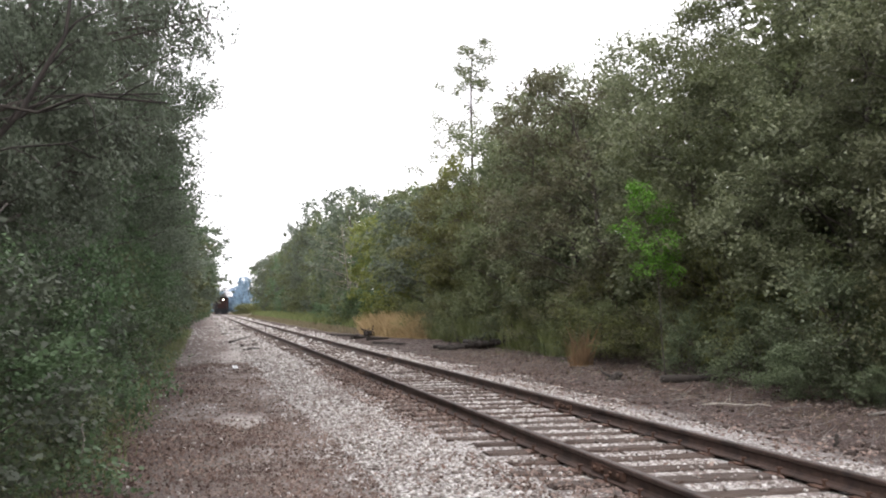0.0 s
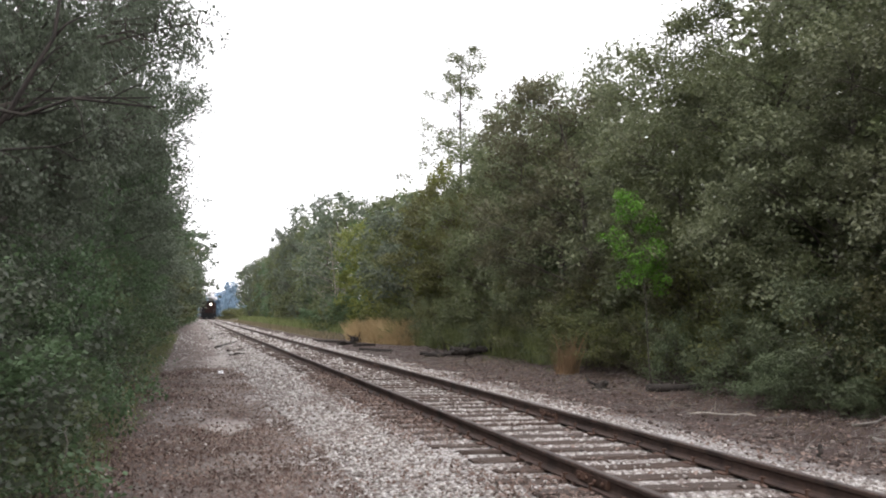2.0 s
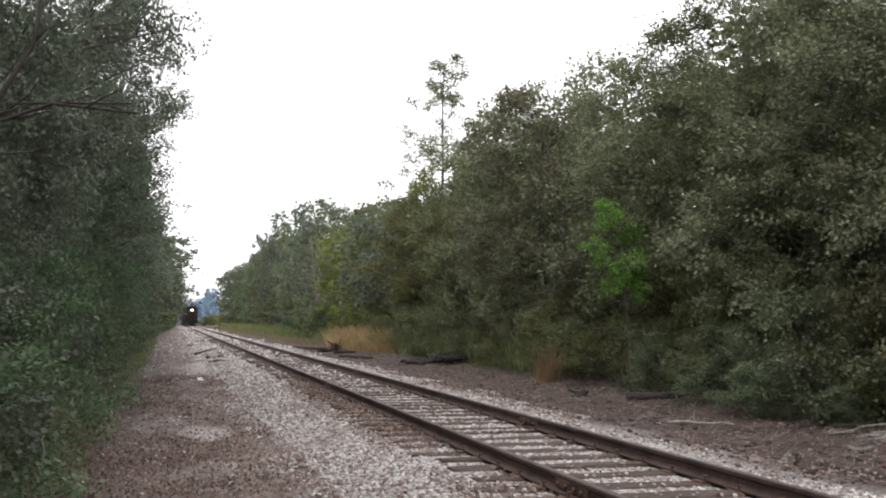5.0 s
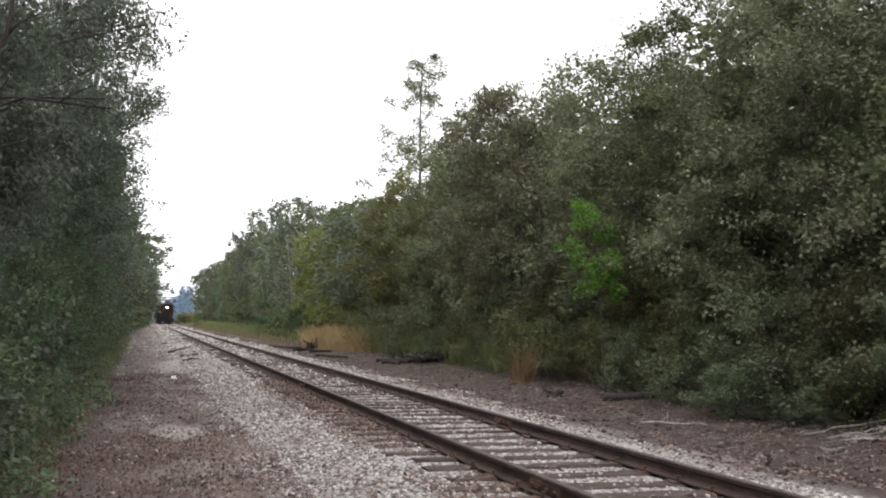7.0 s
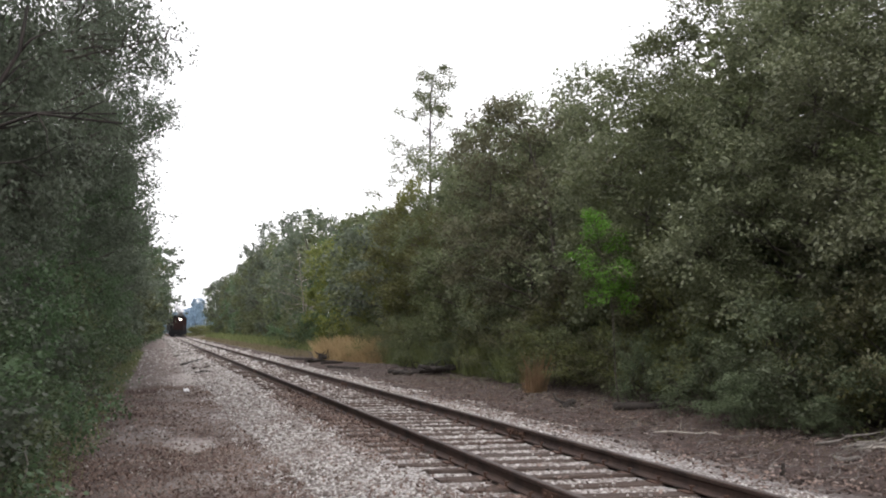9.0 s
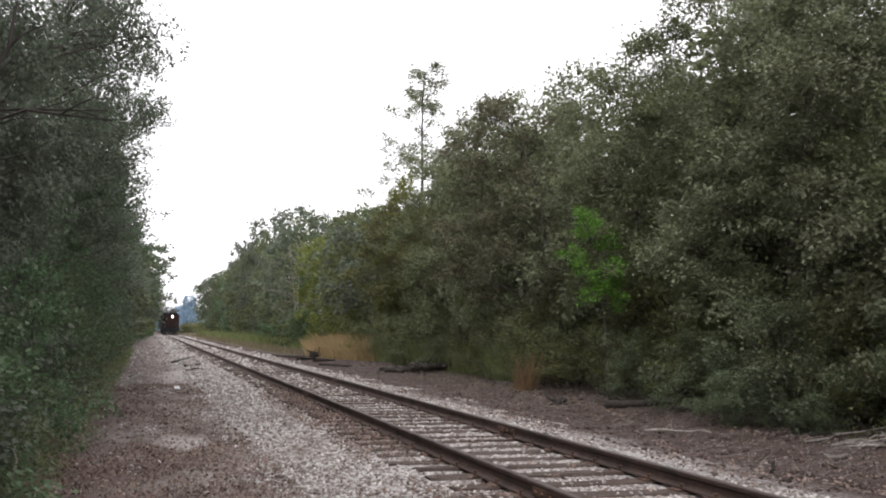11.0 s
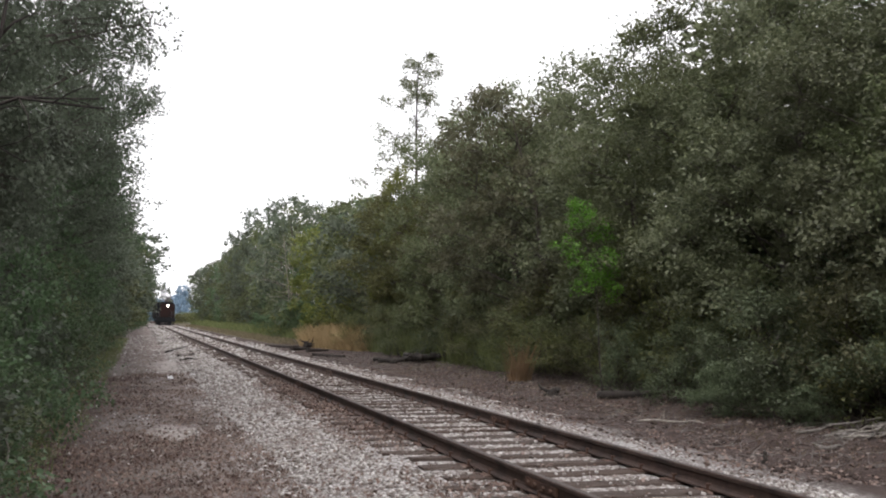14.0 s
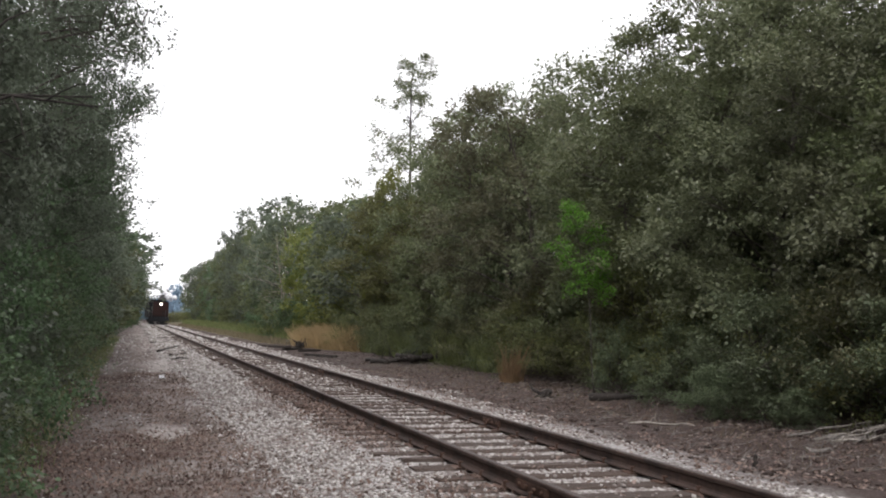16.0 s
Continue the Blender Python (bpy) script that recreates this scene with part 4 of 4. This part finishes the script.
def grasses():
    blades("tall_dry_grass", 51, [(9.6, 53.0, 0.9, 3.5), (10.1, 48.5, 0.9, 3.5), (10.3, 45.5, 0.8, 3.0), (9.9, 51, 1.2, 5.0)], 8000, 1.3, 0.03, GRASS_TAN, "tall tan dry grass beside the track", 0.38)
    blades("dry_grass_tuft", 52, [(9.25, 22.5, 0.30, 0.32)], 220, 1.15, 0.018, GRASS_RUST, "rusty tan tuft of dry grass", 0.24)
    blades("green_weeds", 53, [(10.8, 42.0, 0.8, 2.4), (10.5, 30, 0.6, 3.0), (10.5, 38.5, 0.6, 2.0), (10.2, 35.0, 0.5, 1.5), (10.2, 26.5, 0.35, 1.2)], 4200, 1.2, 0.045, GRASS_GREEN, "green weeds at the foot of the trees")
    blades("verge_grass", 54, [(11.2, 70 + 9.5 * i, 1.3, 4.0 + 2.5 * (i % 3)) for i in range(15)], 6000, 1.0, 0.09, GRASS_GREEN, "rough green grass along the far verge")
    blades("verge_grass", 55, [(8.7, 64 + 14 * i, 0.9, 9.0) for i in range(9)], 3600, 0.45, 0.08, GRASS_BROWN, "short dry grass along the far verge")
    blades("path_weeds", 56, [(-0.95, 6 + 2.0 * i, 0.35, 1.2) for i in range(30)], 2600, 0.30, 0.012, GRASS_GREEN, "thin green weeds along the path's edge", 0.4)
    blades("verge_stubble", 57, [(8.6, 8.5 + 1.8 * i, 1.5, 1.2) for i in range(14)], 2600, 0.16, 0.008, GRASS_BROWN, "dry grass stubble on the verge", 0.9)


# ---- loose things along the track ----
def log(name, label, a, b, r, seed, material, category="log", bend=0.05, fork=0):
    rng = np.random.default_rng(seed)
    a, b = np.array(a, float), np.array(b, float)
    pts = []
    for i in range(8):
        p = a + (b - a) * i / 7 + rng.normal(size=3) * bend * np.array([1, 1, 0.3])
        pts.append((p, r * (1.05 - 0.07 * i + 0.12 * rng.normal())))
    lines = [pts]
    for k in range(fork):
        j = 2 + k % 5
        d = rng.normal(size=3)
        d[2] = abs(d[2]) * 0.5
        q = polyline(rng, pts[j][0], d, 3 * r + 0.15, 3, 0.3, 0.0)
        lines.append([(p, r * 0.4 * (1 - 0.25 * m)) for m, p in enumerate(q)])
    ob = new(name, mesh_from(name, *tubes(lines, 7), material, True))
    return tagged(ob, label, category)


def on(x, y, r):
    return (x, y, gz(x, y) + r * 0.8)


def loose():
    log("fallen_log", "dark rotting log lying on the verge", on(8.7, 17.1, 0.09), on(9.75, 16.5, 0.09), 0.09, 1, CHAR, fork=2)
    log("dead_branch", "pale bare branch on the ground", on(7.5, 13.4, 0.022), on(8.3, 12.7, 0.022), 0.022, 2, BARK_PALE, "branch", fork=2)
    log("dead_branch", "pale grey forked root on the verge", on(8.12, 9.95, 0.03), on(8.45, 9.85, 0.03), 0.026, 3, DEADWOOD, "branch", 0.05, 4)
    pile = np.random.default_rng(140)
    for i in range(9):
        x, y, a = 9.1 + 0.9 * pile.random(), 10.3 + 0.8 * pile.random(), pile.normal() * 0.5 - 0.2
        ln = 0.5 + 0.6 * pile.random()
        log("dead_branch", "grey broken branch in a tangle beside the bushes", on(x - ln / 2, y - a * ln / 2, 0.02), (x + ln / 2, y + a * ln / 2, gz(x, y) + 0.05 + 0.28 * pile.random()), 0.014 + 0.01 * pile.random(), 150 + i, (BARK_PALE, DEADWOOD, DEADWOOD)[i % 3], "branch", 0.05, 3)
    log("wooden_stump", "small dark rotten stump on the verge", (8.26, 18.3, gz(8.26, 18.3) - 0.05), (8.33, 18.25, gz(8.3, 18.3) + 0.15), 0.12, 4, CHAR, "stump", 0.02, 3)
    log("wooden_stub", "short dark wooden stub in the ground", (6.34, 8.6, gz(6.34, 8.6) - 0.05), (6.37, 8.62, gz(6.3, 8.6) + 0.14), 0.035, 5, CHAR, "stump", 0.01)
    for x, y, turn, ln, label in ((7.5, 39.0, -52, 1.7, "discarded black railway tie beside the track"), (7.7, 47.6, 58, 2.2, "discarded dark railway tie near dry grass"),
                                  (7.4, 51.8, -40, 2.0, "dark broken timber lying on the verge"), (8.1, 45.0, 15, 1.1, "short dark timber half sunk in the verge")):
        b = box(ln, 0.20, 0.16, (0, 0, 0), 0.02)
        bmesh.ops.subdivide_edges(b, edges=b.edges[:], cuts=2)
        for v in b.verts:
            v.co += Vector((0.03 * noise.noise(v.co * 5), 0.02 * noise.noise(v.co * 7 + Vector((3, 0, 0))), 0.025 * noise.noise(v.co * 4 + Vector((0, 5, 0)))))
        ob = part("old_tie", b, CHAR, None)
        ob.matrix_basis = pose(x, y, gz(x, y) + 0.04, 2, 1, turn)
        tagged(ob, label, "railway tie")
    rng = np.random.default_rng(61)
    for i in range(15):
        x, y = 9.5 + rng.normal() * 0.55, 32.6 + rng.normal() * 1.1
        a = rng.random() * 3.14
        log("rotten_log", "black rotting log in a heap of debris", on(x, y, 0.1 + 0.2 * rng.random()), on(x + math.cos(a), y + math.sin(a), 0.12), 0.055 + 0.05 * rng.random(), 70 + i, CHAR, "log", 0.09, 3)
    for i in range(4):
        x, y = 8.5 + rng.normal() * 0.2, 50.3 + rng.normal() * 0.6
        log("rotten_log", "black burnt root beside dry grass", on(x, y, 0.15), (x + rng.normal() * 0.3, y + rng.normal() * 0.5, gz(x, y) + 0.12 + 0.2 * rng.random()), 0.11, 90 + i, CHAR, "log", 0.08, 3)
    log("dead_stalk", "thin pale dead stalk leaning from the bushes", (-0.95, 8.05, gz(-0.95, 8.1) - 0.03), (-0.90, 8.15, 0.32), 0.012, 95, BARK_PALE, "stalk", 0.012)
    log("dead_branch", "pale bare branch slanting through the bushes", (-2.4, 8.6, 1.5), (-1.75, 9.4, 2.15), 0.016, 96, DEADWOOD, "branch", 0.02, 1)
    log("dead_branch", "dark stick lying across the gravel", on(1.1, 41.0, 0.05), on(2.35, 47.0, 0.05), 0.06, 97, CHAR, "branch", 0.03)
    for i in range(7):
        x, y = 1.0 + 1.1 * rng.random(), 27 + 38 * rng.random()
        log("dead_branch", "dark rotten stick on the gravel shoulder", on(x, y, 0.03), on(x + 0.5 + 0.5 * rng.random(), y + 1.5 * rng.random(), 0.03), 0.03 + 0.02 * rng.random(), 120 + i, CHAR, "branch", 0.05, 1)
    for seed, a, m, e, r in ((131, (-3.1, 8.9, 1.9), (-1.7, 8.2, 3.15), (-0.35, 7.9, 2.85), 0.024), (132, (-3.0, 10.2, 2.5), (-1.8, 9.6, 3.3), (-0.4, 9.4, 3.25), 0.022), (133, (-2.7, 7.9, 2.2), (-1.7, 7.6, 2.5), (-0.9, 7.6, 2.35), 0.016), (134, (-2.5, 9.2, 1.6), (-1.75, 9.0, 2.5), (-1.15, 9.1, 4.1), 0.045)):
        wobble = np.random.default_rng(seed)
        a, m, e = (np.array(p) for p in (a, m, e))
        pts = [(1 - f) ** 2 * a + 2 * f * (1 - f) * m + f * f * e + wobble.normal(size=3) * 0.035 for f in np.linspace(0, 1, 9)]
        lines = [[(p, r * (1.15 - 0.1 * i)) for i, p in enumerate(pts)]]
        for k in (3, 4, 5, 6, 7):
            d = pts[k + 1] - pts[k] + wobble.normal(size=3) * 0.12
            lines.append([(p, r * 0.35 * (1 - 0.25 * i)) for i, p in enumerate(polyline(wobble, pts[k], d, 0.5, 3, 0.2, -0.05))])
        tagged(new("tree_limb", mesh_from("tree_limb", *tubes(lines, 6), CHAR, True)), "dark bare limb arching out of the trees", "branch")
    b = bmesh.new()
    bmesh.ops.create_grid(b, x_segments=4, y_segments=4, size=0.065)
    for v in b.verts:
        v.co += Vector((0.01 * noise.noise(v.co * 30), 0.01 * noise.noise(v.co * 31 + Vector((5, 0, 0))), 0.06 + 0.07 * noise.noise(v.co * 14)))
    bmesh.ops.solidify(b, geom=b.faces[:], thickness=0.004)
    ob = part("paper_scrap", b, WHITE_SCRAP, None)
    ob.matrix_basis = pose(0.75, 23.6, gz(0.75, 23.6), 25, 10, 20)
    tagged(ob, "crumpled white paper scrap on the path", "litter")


# ---- the train ----
def wheelset(parent, y, r=0.46, name="wheelset"):
    b = cyl(0.075, 1.7, (0, 0, 0), "x", 10)
    for s in (-1, 1):
        cyl(r, 0.12, (s * 0.76, 0, 0), "x", 24, bm=b)
        cyl(r + 0.03, 0.03, (s * 0.70, 0, 0), "x", 24, bm=b)
        cyl(0.13, 0.18, (s * 0.80, 0, 0), "x", 10, bm=b)
        for k in range(4):
            box(0.02, 0.09, 0.22, (s * 0.825, 0.27 * math.cos(k * 1.5708), 0.27 * math.sin(k * 1.5708)), bm=b)
    return part(name, b, STEEL_BLUE, parent, at=pose(0, y, r))


def bogie(parent, y):
    b = bmesh.new()
    for s in (-1, 1):
        box(0.10, 2.6, 0.22, (s * 0.98, y, 0.62), 0.03, b)
        for k in (-0.9, 0.9):
            box(0.16, 0.30, 0.34, (s * 0.99, y + k, 0.48), 0.03, b)
        for k in (-0.25, 0, 0.25):
            cyl(0.08, 0.26, (s * 0.98, y + k, 0.42), "z", 8, bm=b)
    box(2.0, 0.45, 0.25, (0, y, 0.66), 0.03, b)
    part("bogie_frame", b, BLACK, parent)
    return [wheelset(parent, y - 0.95), wheelset(parent, y + 0.95)]


def locomotive():
    ob = thing("locomotive", "dark maroon and black locomotive with its headlight lit", "train")
    b = box(2.95, 12.6, 0.22, (0, 7.0, 1.12), 0.03)
    part("frame", b, BLACK, ob)
    b = box(2.9, 11.2, 2.30, (0, 7.0, 2.38), 0.14)
    part("body", b, BLACK, ob, "black-painted body side")
    b = box(2.2, 0.12, 2.1, (0.28, 1.37, 2.35), 0.05)
    nose = part("nose_panel", b, MAROON, ob, "dull maroon nose panel")
    part("nose_door", box(0.62, 0.05, 1.6, (0.05, 1.30, 2.15), 0.02), MAROON, nose)
    for k in range(5):
        part("grille_slat", box(0.8, 0.05, 0.05, (0.85, 1.30, 1.55 + 0.14 * k), 0.01), BLACK, nose)
    b = box(2.5, 10.4, 0.34, (0, 7.0, 3.60), 0.14)
    part("roof", b, BLACK, ob)
    b = box(1.35, 1.6, 0.42, (0.40, 2.6, 3.98), 0.1)
    cyl(0.34, 0.3, (0.4, 2.4, 4.3), "z", 18, bm=b)
    part("exhaust_stack", b, GREY, ob, "grey exhaust housing on the roof")
    part("stack_cap", cyl(0.62, 0.10, (0.4, 2.4, 4.47), "z", 20), GREY, ob)
    part("bell", cyl(0.10, 0.26, (-0.55, 2.2, 3.92), "z", 14, 0.2), GREY, ob)
    part("horn", cyl(0.05, 0.6, (-0.9, 2.4, 3.9), "y", 12, 0.09), GREY, ob)
    house = part("headlight", cyl(0.27, 0.32, (0.32, 1.20, 3.12), "y", 20), BLACK, ob, "lit round headlight")
    part("lens", cyl(0.17, 0.04, (0.32, 1.03, 3.12), "y", 20), LAMP, house, "glowing lamp lens")
    for x in (-1.02, -0.45):
        w = part("window", box(0.42, 0.05, 0.55, (x, 1.40, 2.95), 0.02), GLASS_DARK, ob, "dark cab window")
        part("window_frame", box(0.50, 0.03, 0.63, (x, 1.415, 2.95), 0.01), BLACK, w)
    b = box(3.05, 0.25, 0.62, (0, 0.55, 0.86), 0.05)
    part("buffer_beam", b, STEEL_BLUE, ob, "grey-blue steel buffer beam")
    b = bmesh.new()
    for k in range(9):
        x = -1.2 + 0.3 * k
        box(0.12, 0.32, 0.52, (x, 0.42 + 0.10 * abs(x), 0.32), 0.01, b)
    box(2.75, 0.12, 0.16, (0, 0.50, 0.14), 0.02, b)
    part("pilot", b, STEEL_BLUE, ob, "slatted steel pilot")
    b = box(0.24, 0.65, 0.24, (0, 0.15, 0.86), 0.04)
    box(0.32, 0.22, 0.34, (0, -0.18, 0.86), 0.06, b)
    part("coupler", b, BLACK, ob)
    for s in (-1, 1):
        b = bmesh.new()
        for k in range(3):
            box(0.5, 0.26, 0.04, (s * 1.25, 0.85, 0.42 + 0.27 * k), bm=b)
        box(0.03, 0.28, 0.85, (s * 1.50, 0.85, 0.75), bm=b)
        part("steps", b, BLACK, ob)
        b = cyl(0.02, 1.0, (s * 1.40, 0.60, 1.65), "z", 8)
        cyl(0.02, 1.0, (s * 0.95, 0.60, 1.65), "z", 8, bm=b)
        cyl(0.02, 0.5, (s * 1.18, 0.60, 2.14), "x", 8, bm=b)
        part("handrail", b, GREY, ob)
        for k in range(4):
            part("side_window", box(0.04, 0.9, 0.55, (s * 1.452, 4.4 + 2.1 * k, 2.9), 0.01), GLASS_DARK, ob)
    part("fuel_tank", box(2.3, 2.8, 0.6, (0, 7.0, 0.72), 0.1), BLACK, ob)
    return ob, bogie(ob, 3.4) + bogie(ob, 10.6)


def coach():
    ob = thing("railway_coach", "dark passenger coach behind the locomotive", "train", "coaches of the train")
    part("frame", box(2.8, 17.6, 0.22, (0, 0, 1.10), 0.03), BLACK, ob)
    part("body", box(2.95, 17.8, 2.35, (0, 0, 2.38), 0.08), BLACK, ob)
    part("roof", box(2.8, 17.8, 0.5, (0, 0, 3.66), 0.22), GREY, ob, "grey rounded roof")
    for s in (-1, 1):
        for k in range(8):
            part("window", box(0.04, 1.1, 0.8, (s * 1.48, -7.35 + 2.1 * k, 2.75), 0.02), GLASS_DARK, ob)
    part("end_door", box(0.8, 0.06, 1.95, (0, -8.92, 2.25), 0.02), MAROON, ob)
    part("coupler", box(0.24, 0.9, 0.24, (0, -9.2, 0.86), 0.04), BLACK, ob)
    return ob, bogie(ob, -6.2) + bogie(ob, 6.2)


def steam_cloud():
    """Pale exhaust in lumps that trail over the roofs."""
    ob = thing("exhaust_cloud", "thin white exhaust drifting over the locomotive", "steam")
    rng = np.random.default_rng(3)
    puffs = []
    for k in range(5):
        b = bmesh.new()
        bmesh.ops.create_icosphere(b, subdivisions=3, radius=0.38 + 0.08 * k)
        for v in b.verts:
            v.co *= 1 + 0.7 * noise.noise(v.co * 1.6 + Vector((7 * k, 0, 0))) + 0.3 * noise.noise(v.co * 4 + Vector((0, 3 * k, 0)))
        for f in b.faces:
            f.smooth = True
        puffs.append(part("puff", b, STEAM, ob, at=pose(0.2 * rng.normal(), 1.0 + 1.4 * k, 0.2 * rng.normal())))
    return ob, puffs


TIE_YS = track()
ballast(TIE_YS)
litter()
clods()
woods()
lone_trees()
grasses()
loose()
LOCO, LOCO_WHEELS = locomotive()
COACH, COACH_WHEELS = coach()
COACH_B = copy_thing(COACH, pose(MIDDLE, 250, 0))
CLOUD, PUFFS = steam_cloud()
START, SPEED = 208.6, -3.69


def motions():
    """The train rolls towards the viewpoint at a steady pace; its wheels turn and its exhaust wanders."""
    for ob, back in ((LOCO, 0.0), (COACH, 23.2), (COACH_B, 41.8)):
        walk(ob, [(t, pose(MIDDLE, START + back + SPEED * t, 0)) for t in (0.0, 4.0, 8.0, 12.0, 16.0)])
    sets = LOCO_WHEELS + COACH_WHEELS + [o for o in COACH_B.children if o.name.startswith("wheelset")]
    for w in sets:
        y, z = w.location.y, w.location.z
        walk(w, [(0.15 * k, pose(0, y, z, math.degrees(-SPEED * 0.15 * k / z), 0, 0)) for k in range(107)])
    drift = [(0.0, 1.6, 4.6), (1.0, 1.9, 4.6), (2.0, 0.8, 5.0), (3.5, 0.2, 5.2), (6.0, -0.8, 5.6), (7.0, -0.9, 4.8), (8.0, -1.2, 4.6), (9.0, 0.3, 5.0), (11.5, -1.2, 4.7), (12.5, -0.7, 4.7), (14.0, 0.2, 4.9), (15.0, 1.9, 4.5), (16.0, 1.7, 4.6)]
    walk(CLOUD, [(t, pose(MIDDLE + dx, START + 4.0 + SPEED * t, z)) for t, dx, z in drift])
    for k, p in enumerate(PUFFS):
        x, y, z = p.location
        walk(p, [(t, pose(x + 0.25 * math.sin(t * 1.3 + k), y, z + 0.2 * math.sin(t * 1.7 + 2 * k), 20 * math.sin(t + k), 0, 25 * math.sin(0.7 * t + k))) for t in (0.0, 1.0, 2.0, 3.0, 4.0, 5.0, 6.0, 7.0, 8.0, 9.0, 10.0, 11.0, 12.0, 13.0, 14.0, 15.0, 16.0)])


motions()
